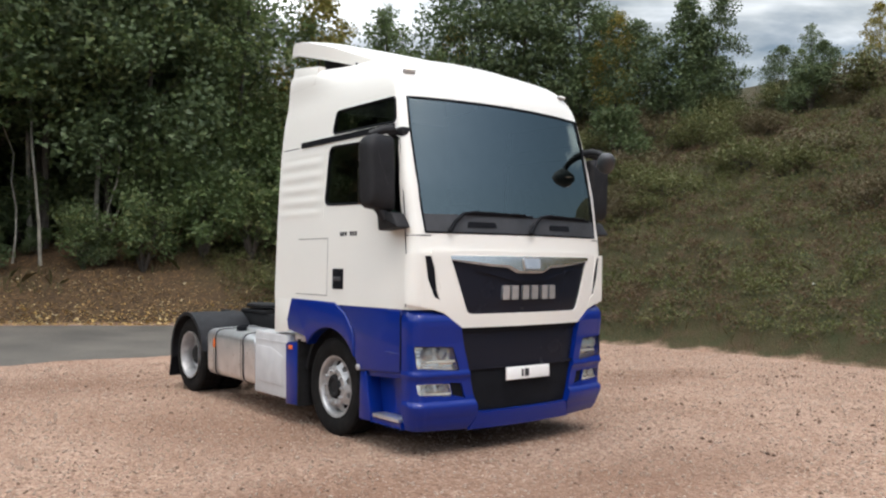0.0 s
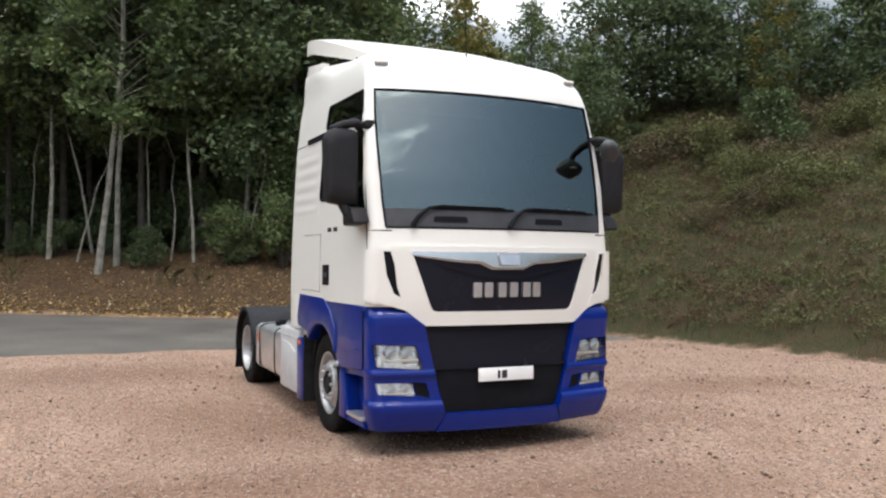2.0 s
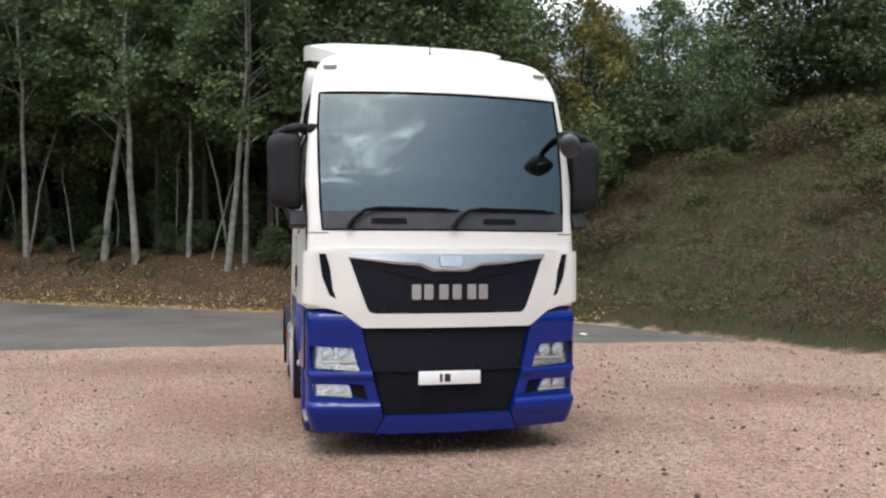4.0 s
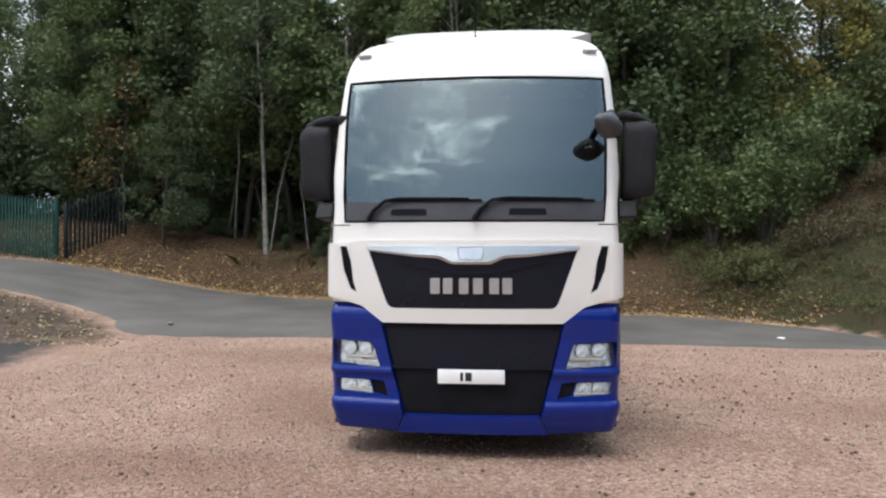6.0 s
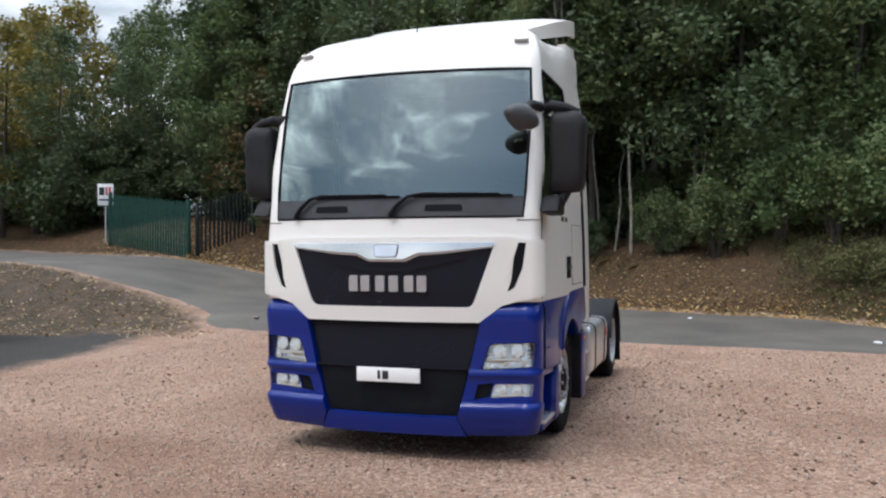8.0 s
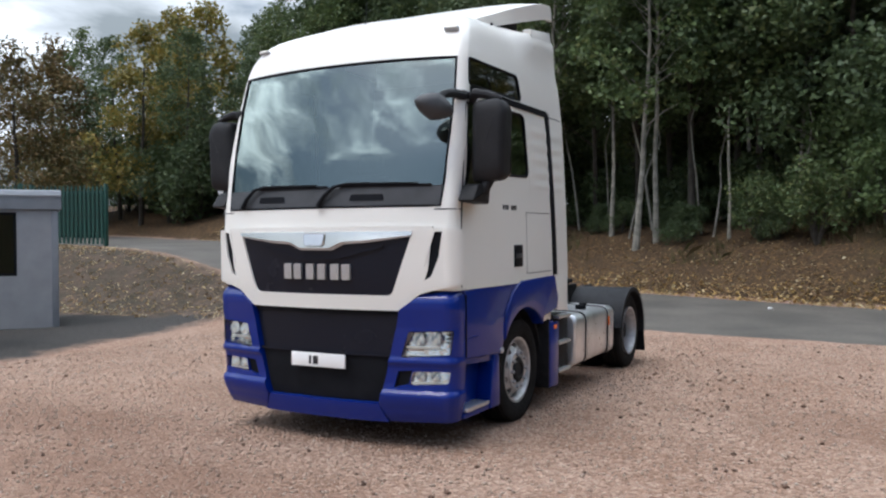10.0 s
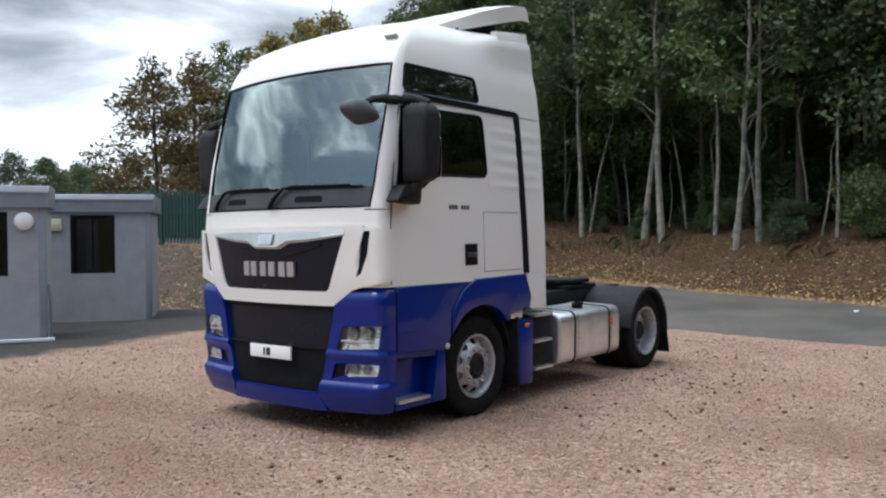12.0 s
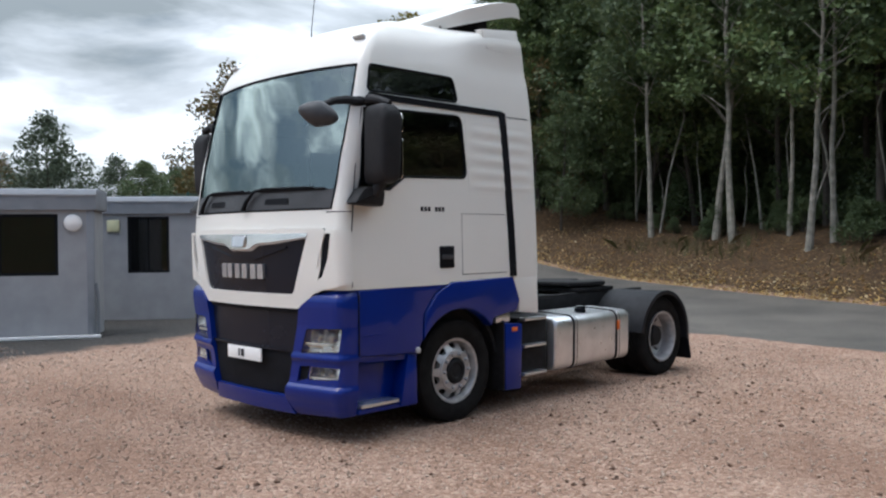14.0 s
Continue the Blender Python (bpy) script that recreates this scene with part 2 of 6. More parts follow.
def prism(poly, axis, a, b, bev=0.0, seg=2, bm=None):
    """A 2D outline drawn out along an axis from a to b: axis x takes (y, z), y takes (x, z), z takes (x, y)."""
    one = bmesh.new()

    def put(p, d):
        return {"x": (d, p[0], p[1]), "y": (p[0], d, p[1]), "z": (p[0], p[1], d)}[axis]
    lo = [one.verts.new(put(p, a)) for p in poly]
    hi = [one.verts.new(put(p, b)) for p in poly]
    k = len(poly)
    one.faces.new(lo)
    one.faces.new(hi[::-1])
    for i in range(k):
        one.faces.new((lo[i], hi[i], hi[(i + 1) % k], lo[(i + 1) % k]))
    bmesh.ops.recalc_face_normals(one, faces=one.faces)
    if bev:
        rim = [e for e in one.edges if any(len(f.verts) == k for f in e.link_faces)] if k > 4 else list(one.edges)
        bmesh.ops.bevel(one, geom=rim, offset=bev, segments=seg, profile=0.5, affect="EDGES")
    return merge(bm, one)


def pillow(poly, axis, a, b, r, n=4):
    """An outline drawn from a to b along an axis, its two ends rounded over by r."""
    one = bmesh.new()
    c = Vector((sum(p[0] for p in poly) / len(poly), sum(p[1] for p in poly) / len(poly)))
    span = min(max(p[k] for p in poly) - min(p[k] for p in poly) for k in (0, 1))
    sg = 1 if b > a else -1
    rows = []
    for k in range(n + 1):
        t = k / n * math.pi / 2
        rows.append((a + sg * r * (1 - math.sin(t)), 1 - 2 * r * (1 - math.cos(t)) / span))
    rows = rows[::-1]
    rows = rows + [(a + b - d, s) for d, s in rows[::-1]]
    rings = []
    for d, s in rows:
        ring = []
        for p in poly:
            q = c + (Vector(p) - c) * s
            ring.append(one.verts.new({"x": (d, q.x, q.y), "y": (q.x, d, q.y), "z": (q.x, q.y, d)}[axis]))
        rings.append(ring)
    m = len(poly)
    for r0, r1 in zip(rings, rings[1:]):
        for k in range(m):
            one.faces.new((r0[k], r0[(k + 1) % m], r1[(k + 1) % m], r1[k]))
    one.faces.new(rings[0])
    one.faces.new(rings[-1][::-1])
    return one


def lathe(profile, segs=40, axis="x", centre=(0, 0, 0), bm=None, closed=False):
    """Turns (along, radius) pairs round an axis."""
    one = bmesh.new()
    rings = []
    for a, r in profile:
        ring = []
        for k in range(segs):
            t = 2 * math.pi * k / segs
            c, s = r * math.cos(t), r * math.sin(t)
            p = {"x": (a, c, s), "y": (c, a, s), "z": (c, s, a)}[axis]
            ring.append(one.verts.new(Vector(p) + Vector(centre)))
        rings.append(ring)
    pairs = list(zip(rings, rings[1:])) + ([(rings[-1], rings[0])] if closed else [])
    for r0, r1 in pairs:
        for k in range(segs):
            one.faces.new((r0[k], r0[(k + 1) % segs], r1[(k + 1) % segs], r1[k]))
    if not closed:
        one.faces.new(rings[0])
        one.faces.new(rings[-1])
    bmesh.ops.remove_doubles(one, verts=one.verts, dist=1e-5)
    return merge(bm, one)


def tube(points, radii, segs=8, bm=None):
    """A round bar along points; radii is one number or one for each point."""
    one = bmesh.new()
    pts = [Vector(p) for p in points]
    rad = radii if isinstance(radii, (list, tuple)) else [radii] * len(pts)
    rings = []
    for k, p in enumerate(pts):
        d = (pts[min(k + 1, len(pts) - 1)] - pts[max(k - 1, 0)]).normalized()
        a = d.orthogonal().normalized() if k == 0 else (a - d * a.dot(d)).normalized()
        b = d.cross(a)
        rings.append([one.verts.new(p + (a * math.cos(t) + b * math.sin(t)) * rad[k]) for t in [2 * math.pi * j / segs for j in range(segs)]])
    for r0, r1 in zip(rings, rings[1:]):
        for k in range(segs):
            one.faces.new((r0[k], r0[(k + 1) % segs], r1[(k + 1) % segs], r1[k]))
    one.faces.new(rings[0])
    one.faces.new(rings[-1][::-1])
    return merge(bm, one)


def rounded(poly, r, n=4, which=None):
    """A convex outline with its corners rounded."""
    out = []
    k = len(poly)
    for i, p in enumerate(poly):
        if which is not None and i not in which:
            out.append(tuple(p))
            continue
        p, a, b = Vector(p), Vector(poly[i - 1]), Vector(poly[(i + 1) % k])
        u, v = (a - p).normalized(), (b - p).normalized()
        p0, p2 = p + u * r, p + v * r
        for j in range(n + 1):
            t = j / n
            q = p0 * (1 - t) ** 2 + p * 2 * t * (1 - t) + p2 * t * t
            out.append((q.x, q.y))
    return out


def smoothstep(a, b, x):
    t = np.clip((np.asarray(x, float) - a) / (b - a), 0, 1)
    return t * t * (3 - 2 * t)


# ---- ground ----
FOOT = np.array([(9.2, -60), (8.9, -6), (8.75, 0.7), (8.7, 3.5), (8.2, 6.3), (7.5, 9.0), (6.4, 11.8), (4.8, 13.7), (1.0, 14.4), (-2.5, 15.3), (-7.4, 17.1), (-10.5, 17.4), (-14.5, 17.3), (-20.0, 18.6), (-60.0, 30.0)])
NEAR = np.array([(7.6, 8.1), (5.0, 8.15), (3.0, 8.25), (0.0, 8.25), (-2.0, 8.05), (-5.5, 7.75), (-6.9, 7.75), (-7.5, 8.4), (-8.5, 9.6), (-9.6, 10.3), (-11.0, 10.6), (-12.5, 10.9), (-15.0, 11.4), (-17.5, 12.1), (-30.0, 15.5), (-60.0, 24.0)])


def line_side(px, py, line):
    """Distance to a line of points, positive on its left as it runs."""
    best = np.full(px.shape, 1e9)
    side = np.ones(px.shape)
    for (ax, ay), (bx, by) in zip(line[:-1], line[1:]):
        ux, uy = bx - ax, by - ay
        t = np.clip(((px - ax) * ux + (py - ay) * uy) / (ux * ux + uy * uy), 0, 1)
        qx, qy = px - (ax + t * ux), py - (ay + t * uy)
        d = np.hypot(qx, qy)
        s = np.sign(ux * qy - uy * qx)
        better = d < best - 1e-9
        best = np.where(better, d, best)
        side = np.where(better, np.where(s == 0, 1, s), side)
    return best * side


def wave(px, py, f, seed):
    return (np.sin(px * f + seed) * np.cos(py * f * 1.13 + seed * 1.7) + 0.5 * np.sin(px * f * 2.3 + 1.3 * seed + py * f * 1.1) + 0.3 * np.cos(py * f * 3.1 - px * f * 2.7 + seed)) / 1.8


def bank_d(px, py):
    return -line_side(px, py, FOOT)


def height(px, py):
    """The ground's height: level gravel, a road that climbs towards the gate, and the banks beyond it."""
    px, py = np.asarray(px, float), np.asarray(py, float)
    road = 0.02 * np.clip(5 - px, 0, 40) + 0.86 * smoothstep(-7, -15, px) + 0.02 * np.clip(py - 9, 0, 12)
    h = road * smoothstep(5.5, 10.5, py) * smoothstep(12, 5, px)
    h = h * np.where(px < -9, smoothstep(6.6, 10.8, py), 1)
    d = np.clip(bank_d(px, py), 0, 60)
    right = smoothstep(-0.5, 9.0, px)
    cap, slope = 1.5 + 9.0 * right, 0.36 + 0.27 * right
    rise = cap * np.tanh(slope * d / cap) + 0.02 * d
    rough = 0.12 * wave(px, py, 1.1, 2.0) * smoothstep(0.5, 3, d) + 0.25 * wave(px, py, 0.35, 5.0) * smoothstep(2, 8, d)
    fine = 0.012 * wave(px, py, 0.8, 1.0) + 0.006 * wave(px, py, 2.9, 4.0)
    flat = smoothstep(0, 1.2, np.hypot(px, py - 3) - 3.2)
    return h + rise + rough + fine * flat


def spread(lo, hi, core_lo, core_hi, step):
    core = np.arange(core_lo, core_hi + 1e-6, step)
    out, s, p = [], step, core_hi
    while p < hi:
        s *= 1.22
        p += s
        out.append(p)
    back, s, p = [], step, core_lo
    while p > lo:
        s *= 1.22
        p -= s
        back.append(p)
    return np.array(back[::-1] + list(core) + out)


def sheet(name, gx, gy, zf):
    X, Y = np.meshgrid(gx, gy)
    Z = zf(X, Y)
    nx, ny = len(gx), len(gy)
    idx = np.arange(nx * ny).reshape(ny, nx)
    faces = np.stack([idx[:-1, :-1], idx[:-1, 1:], idx[1:, 1:], idx[1:, :-1]], -1).reshape(-1, 4)
    me = bpy.data.meshes.new(name)
    me.from_pydata(np.stack([X, Y, Z], -1).reshape(-1, 3).tolist(), [], faces.tolist())
    for p in me.polygons:
        p.use_smooth = True
    return me, X.ravel(), Y.ravel()


def ground_mat():
    """One ground: pinkish crushed stone, leaf litter, rough grass, bare earth and old tarmac."""
    m, n, l, b = mat_base("ground")
    co = n.new("ShaderNodeTexCoord")

    def noise_t(scale, detail=5, rough=0.6):
        t = n.new("ShaderNodeTexNoise")
        t.inputs["Scale"].default_value, t.inputs["Detail"].default_value, t.inputs["Roughness"].default_value = scale, detail, rough
        l.new(co.outputs["Object"], t.inputs["Vector"])
        return t

    def voro(scale):
        t = n.new("ShaderNodeTexVoronoi")
        t.inputs["Scale"].default_value = scale
        l.new(co.outputs["Object"], t.inputs["Vector"])
        return t

    def mixc(fac, a, c):
        x = n.new("ShaderNodeMix")
        x.data_type = "RGBA"
        for sock, v in (("Factor", fac), ("A", a), ("B", c)):
            if isinstance(v, tuple):
                x.inputs[sock].default_value = (*v, 1)
            else:
                l.new(v, x.inputs[sock])
        return x.outputs["Result"]

    def mask(attr, jitter, width):
        a = n.new("ShaderNodeAttribute")
        a.attribute_name = attr
        t = noise_t(1.6, 6)
        ma = n.new("ShaderNodeMath")
        ma.operation = "MULTIPLY_ADD"
        sub = n.new("ShaderNodeMath")
        sub.operation = "SUBTRACT"
        sub.inputs[1].default_value = 0.5
        l.new(t.outputs["Fac"], sub.inputs[0])
        l.new(sub.outputs[0], ma.inputs[0])
        ma.inputs[1].default_value = jitter
        l.new(a.outputs["Fac"], ma.inputs[2])
        r = n.new("ShaderNodeMapRange")
        r.inputs["From Min"].default_value, r.inputs["From Max"].default_value = -width, width
        l.new(ma.outputs[0], r.inputs["Value"])
        return r.outputs["Result"]
    big, mid, fine = noise_t(0.35, 4), noise_t(2.2, 6), noise_t(16, 4)
    v1, v2 = voro(36), voro(17)
    stone = ramp(n, [(0.0, (0.131, 0.076, 0.050)), (0.3, (0.267, 0.169, 0.119)), (0.65, (0.399, 0.270, 0.200)), (1.0, (0.630, 0.488, 0.381))])
    l.new(v1.outputs["Color"], stone.inputs["Fac"])
    damp = ramp(n, [(0.42, (0.195, 0.105, 0.067)), (0.58, (0.353, 0.240, 0.181))])
    l.new(noise_t(0.85, 7).outputs["Fac"], damp.inputs["Fac"])
    wide = ramp(n, [(0.38, (0.241, 0.146, 0.099)), (0.62, (0.370, 0.266, 0.203))])
    l.new(big.outputs["Fac"], wide.inputs["Fac"])
    half = n.new("ShaderNodeValue")
    half.outputs[0].default_value = 0.38
    gravel = mixc(half.outputs[0], stone.outputs["Color"], mixc(half.outputs[0], damp.outputs["Color"], wide.outputs["Color"]))
    spots = n.new("ShaderNodeMath")
    spots.operation = "MULTIPLY"
    spots.inputs[1].default_value = 0.55
    l.new(mask("damp_spots", 1.3, 0.55), spots.inputs[0])
    gravel = mixc(spots.outputs[0], gravel, (0.17, 0.095, 0.062))
    litter = ramp(n, [(0.0, (0.034, 0.023, 0.014)), (0.5, (0.072, 0.045, 0.025)), (0.8, (0.129, 0.081, 0.040)), (1.0, (0.227, 0.147, 0.064))])
    l.new(v2.outputs["Color"], litter.inputs["Fac"])
    grass = ramp(n, [(0.3, (0.030, 0.036, 0.014)), (0.5, (0.046, 0.042, 0.019)), (0.7, (0.066, 0.042, 0.025))])
    l.new(mid.outputs["Fac"], grass.inputs["Fac"])
    earth = ramp(n, [(0.3, (0.050, 0.044, 0.030)), (0.55, (0.092, 0.068, 0.050)), (0.75, (0.15, 0.108, 0.082))])
    l.new(mid.outputs["Fac"], earth.inputs["Fac"])
    tar = ramp(n, [(0.3, (0.043, 0.041, 0.039)), (0.7, (0.075, 0.070, 0.065))])
    l.new(fine.outputs["Fac"], tar.inputs["Fac"])
    c = mixc(mask("tar", 1.2, 0.25), gravel, tar.outputs["Color"])
    c = mixc(mask("mound", 1.6, 0.35), c, earth.outputs["Color"])
    bank = mixc(mask("right", 3.0, 1.2), litter.outputs["Color"], grass.outputs["Color"])
    c = mixc(mask("bank", 0.8, 0.12), c, bank)
    l.new(c, b.inputs["Base Color"])
    b.inputs["Roughness"].default_value = 0.95
    b.inputs["Specular IOR Level"].default_value = 0.2
    bp, bp2 = n.new("ShaderNodeBump"), n.new("ShaderNodeBump")
    bp.inputs["Strength"].default_value, bp.inputs["Distance"].default_value = 1.0, 0.022
    bp.invert = True
    bp2.inputs["Strength"].default_value, bp2.inputs["Distance"].default_value = 0.7, 0.05
    l.new(v1.outputs["Distance"], bp.inputs["Height"])
    l.new(mid.outputs["Fac"], bp2.inputs["Height"])
    l.new(bp2.outputs["Normal"], bp.inputs["Normal"])
    l.new(bp.outputs["Normal"], b.inputs["Normal"])
    return m


HUT_O, HUT_U = Vector((-7.93, 1.98)), Vector((0.52, 0.854))
HUT_N = Vector((0.854, -0.52))


def build_ground():
    me, X, Y = sheet("ground", spread(-700, 700, -22, 16, 0.24), spread(-500, 900, -7, 24, 0.24), height)
    me.materials.append(ground_mat())
    d = bank_d(X, Y)
    near = line_side(X, Y, NEAR)
    mound = np.minimum(np.minimum(Y - 7.3 - 0.12 * (X + 8), -7.2 - X), near * 1.0 + 0.0)
    tar = np.minimum(np.minimum(-6.25 - 0.2 * Y - X, 7.4 - Y + 0.12 * (X + 8)), Y + 3.5)
    spots = np.max([1 - np.hypot((X - x) / a, (Y - y) / b) for x, y, a, b in ((-2.7, 6.2, 1.7, 0.8), (-1.9, 2.4, 0.9, 1.6), (-2.7, -0.4, 1.5, 0.7), (-0.4, -1.4, 1.8, 0.7), (4.6, 2.4, 1.5, 0.6))], axis=0)
    for key, val in (("damp_spots", spots), ("bank", d), ("right", X - 4.5 + 0.15 * (Y - 14)), ("mound", mound), ("tar", tar)):
        a = me.attributes.new(key, "FLOAT", "POINT")
        a.data.foreach_set("value", np.clip(val, -50, 50).astype(np.float32))
    tagged(new("ground", me), "pinkish crushed-stone yard rising into leafy and grassy banks", "ground", kind="structure")


def road_mat():
    m, n, l, b = mat_base("asphalt")
    co = n.new("ShaderNodeTexCoord")
    t1, t2, v = n.new("ShaderNodeTexNoise"), n.new("ShaderNodeTexNoise"), n.new("ShaderNodeTexVoronoi")
    t1.inputs["Scale"].default_value, t1.inputs["Detail"].default_value = 0.7, 6
    t2.inputs["Scale"].default_value, t2.inputs["Detail"].default_value = 24, 5
    v.inputs["Scale"].default_value = 70
    for t in (t1, t2, v):
        l.new(co.outputs["Object"], t.inputs["Vector"])
    r1 = ramp(n, [(0.3, (0.072, 0.066, 0.056)), (0.55, (0.112, 0.101, 0.086)), (0.75, (0.145, 0.131, 0.110))])
    r2 = ramp(n, [(0.35, (0.55, 0.55, 0.55)), (0.7, (1.0, 1.0, 1.0))])
    mx = n.new("ShaderNodeMix")
    mx.data_type, mx.blend_type = "RGBA", "MULTIPLY"
    mx.inputs["Factor"].default_value = 0.5
    l.new(t1.outputs["Fac"], r1.inputs["Fac"])
    l.new(t2.outputs["Fac"], r2.inputs["Fac"])
    l.new(r1.outputs["Color"], mx.inputs["A"])
    l.new(r2.outputs["Color"], mx.inputs["B"])
    l.new(mx.outputs["Result"], b.inputs["Base Color"])
    b.inputs["Roughness"].default_value = 0.8
    bp = n.new("ShaderNodeBump")
    bp.inputs["Strength"].default_value, bp.inputs["Distance"].default_value = 0.4, 0.006
    l.new(v.outputs["Distance"], bp.inputs["Height"])
    l.new(bp.outputs["Normal"], b.inputs["Normal"])
    return m


def walk_line(line, n):
    seg = np.hypot(*np.diff(line, axis=0).T)
    cum = np.concatenate([[0], np.cumsum(seg)])
    t = np.linspace(0, cum[-1], n)
    return np.stack([np.interp(t, cum, line[:, 0]), np.interp(t, cum, line[:, 1])], -1)


def build_road():
    far_line = FOOT[5:].copy()
    n, k = 420, 14
    a, f = walk_line(NEAR, n), walk_line(np.vstack([[(7.75, 8.4)], far_line]), n)
    jit = np.random.default_rng(4)
    a = a + 0.10 * np.stack([np.convolve(jit.normal(size=n), np.ones(4) / 4, "same") for _ in range(2)], -1)
    verts, faces = [], []
    for i in range(n):
        for j in range(k + 1):
            p = a[i] * (1 - j / k) + f[i] * j / k
            z = float(height(p[0], p[1])) + (0.016 if 0 < j < k else -0.03)
            verts.append((p[0], p[1], z))
    for i in range(n - 1):
        for j in range(k):
            o = i * (k + 1) + j
            faces.append((o, o + 1, o + k + 2, o + k + 1))
    me = bpy.data.meshes.new("road")
    me.from_pydata(verts, [], faces)
    for p in me.polygons:
        p.use_smooth = True
    me.materials.append(road_mat())
    tagged(new("road", me), "worn grey asphalt lane curving uphill towards a gate", "road", kind="structure")


build_ground()
build_road()


# ---- the truck: surfaces ----
class Skin:
    """A wrapped skin: front, rounded corners and sides, by height. s runs -1..1 over the front, to 1.2 round the corner, to 2.2 along the side."""

    def __init__(self, z, front, half, rear, bow, r, roof=False, taper=0.0):
        self.bow, self.r, self.roof, self.taper = bow, r, roof, taper
        self.z = np.arange(z[0], z[-1] + 0.005, 0.01)
        ease = np.exp(-np.linspace(-2, 2, 25) ** 2)
        ease /= ease.sum()
        # smooth curves through the heights, without kinks
        self.front, self.half, self.rear = (np.convolve(np.interp(np.arange(z[0] - 0.12, z[-1] + 0.125, 0.01), z, t), ease, "valid")[:len(self.z)] for t in (front, half, rear))

    def at(self, z):
        f, w, b = (float(np.interp(z, self.z, t)) for t in (self.front, self.half, self.rear))
        return f, w, b, w - self.tuck(z) - self.r, f + self.bow + self.r

    def tuck(self, z):
        """How much narrower the front corners are than the sides, low down."""
        return self.taper * (1 - float(smoothstep(1.95, 2.35, z)))

    def sf(self, x, z):
        return x / self.at(z)[3]

    def ss(self, y, z, side=1):
        f, w, b, xc, yc = self.at(z)
        return side * (1.2 + (y - yc) / (b - yc))

    def point(self, s, z):
        f, w, b, xc, yc = self.at(z)
        a, sg = abs(s), (1 if s >= 0 else -1)
        if a <= 1:
            x, y = a * xc, f + self.bow * a * a
        elif a <= 1.2:
            t = (a - 1) / 0.2 * math.pi / 2
            x, y = xc + self.r * math.sin(t), f + self.bow + self.r * (1 - math.cos(t))
        else:
            if self.roof:
                # the rear of the sides stays upright to the roof's edge
                w += max(0.0, 1.085 - w) * float(smoothstep(0.35, 0.74, a - 1.2) * (1 - smoothstep(3.43, 3.52, z)))
            x, y = w - self.tuck(z) * (1 - float(smoothstep(0, 0.4, a - 1.2))), yc + (a - 1.2) * (b - yc)
        zz = z + (0.07 * float(smoothstep(3.2, 3.5, z)) * (y - 0.45) if self.roof else 0)
        return Vector((sg * x, y, zz))

    def put(self, s, z, off=0.0):
        p = self.point(s, z)
        if off:
            e = 0.004
            du = self.point(s + e, z) - self.point(s - e, z)
            dv = self.point(s, z + e) - self.point(s, z - e)
            p = p + du.cross(dv).normalized() * off
        return p


CAB = Skin((1.05, 1.3, 1.7, 1.9, 2.3, 2.7, 3.07, 3.2, 3.32, 3.42, 3.49, 3.53),
           (-0.01, -0.035, -0.045, -0.03, 0.045, 0.135, 0.225, 0.275, 0.36, 0.48, 0.66, 0.9),
           (1.185, 1.195, 1.19, 1.185, 1.17, 1.15, 1.115, 1.095, 1.06, 1.0, 0.90, 0.70),
           (2.52, 2.51, 2.50, 2.495, 2.49, 2.485, 2.475, 2.46, 2.44, 2.41, 2.36, 2.3), 0.15, 0.09, roof=True, taper=0.03)
BUMPER = Skin((0.2, 0.3, 0.45, 0.7, 0.95, 1.1, 1.3), (0.055, 0.015, 0.0, -0.005, -0.005, 0.0, 0.0),
              (1.105, 1.13, 1.145, 1.155, 1.155, 1.15, 1.14), (0.27,) * 7, 0.12, 0.11)


def inside(poly, x, y):
    hit = False
    for (ax, ay), (bx, by) in zip(poly, poly[1:] + poly[:1]):
        if (ay > y) != (by > y) and x < (bx - ax) * (y - ay) / (by - ay) + ax:
            hit = not hit
    return hit


def cut_plane(us, vs, polys):
    """A flat grid cut along the outlines' edges, in the plane of s and z."""
    bm = bmesh.new()
    rows = [[bm.verts.new((u, v, 0)) for u in us] for v in vs]
    for r0, r1 in zip(rows, rows[1:]):
        for k in range(len(us) - 1):
            bm.faces.new((r0[k], r0[k + 1], r1[k + 1], r1[k]))
    for poly in polys:
        x0, x1 = min(p[0] for p in poly) - 0.12, max(p[0] for p in poly) + 0.12
        y0, y1 = min(p[1] for p in poly) - 0.12, max(p[1] for p in poly) + 0.12
        for (ax, ay), (bx, by) in zip(poly, poly[1:] + poly[:1]):
            if math.hypot(bx - ax, by - ay) < 1e-5:
                continue
            fs = [f for f in bm.faces if max(v.co.x for v in f.verts) > x0 and min(v.co.x for v in f.verts) < x1
                  and max(v.co.y for v in f.verts) > y0 and min(v.co.y for v in f.verts) < y1]
            geom = fs + list({e for f in fs for e in f.edges}) + list({v for f in fs for v in f.verts})
            bmesh.ops.bisect_plane(bm, geom=geom, dist=1e-5, plane_co=(ax, ay, 0), plane_no=(ay - by, bx - ax, 0))
    return bm


def wrap(bm, skin, off):
    for v in bm.verts:
        v.co = skin.put(v.co.x, v.co.y, off)
    return bm


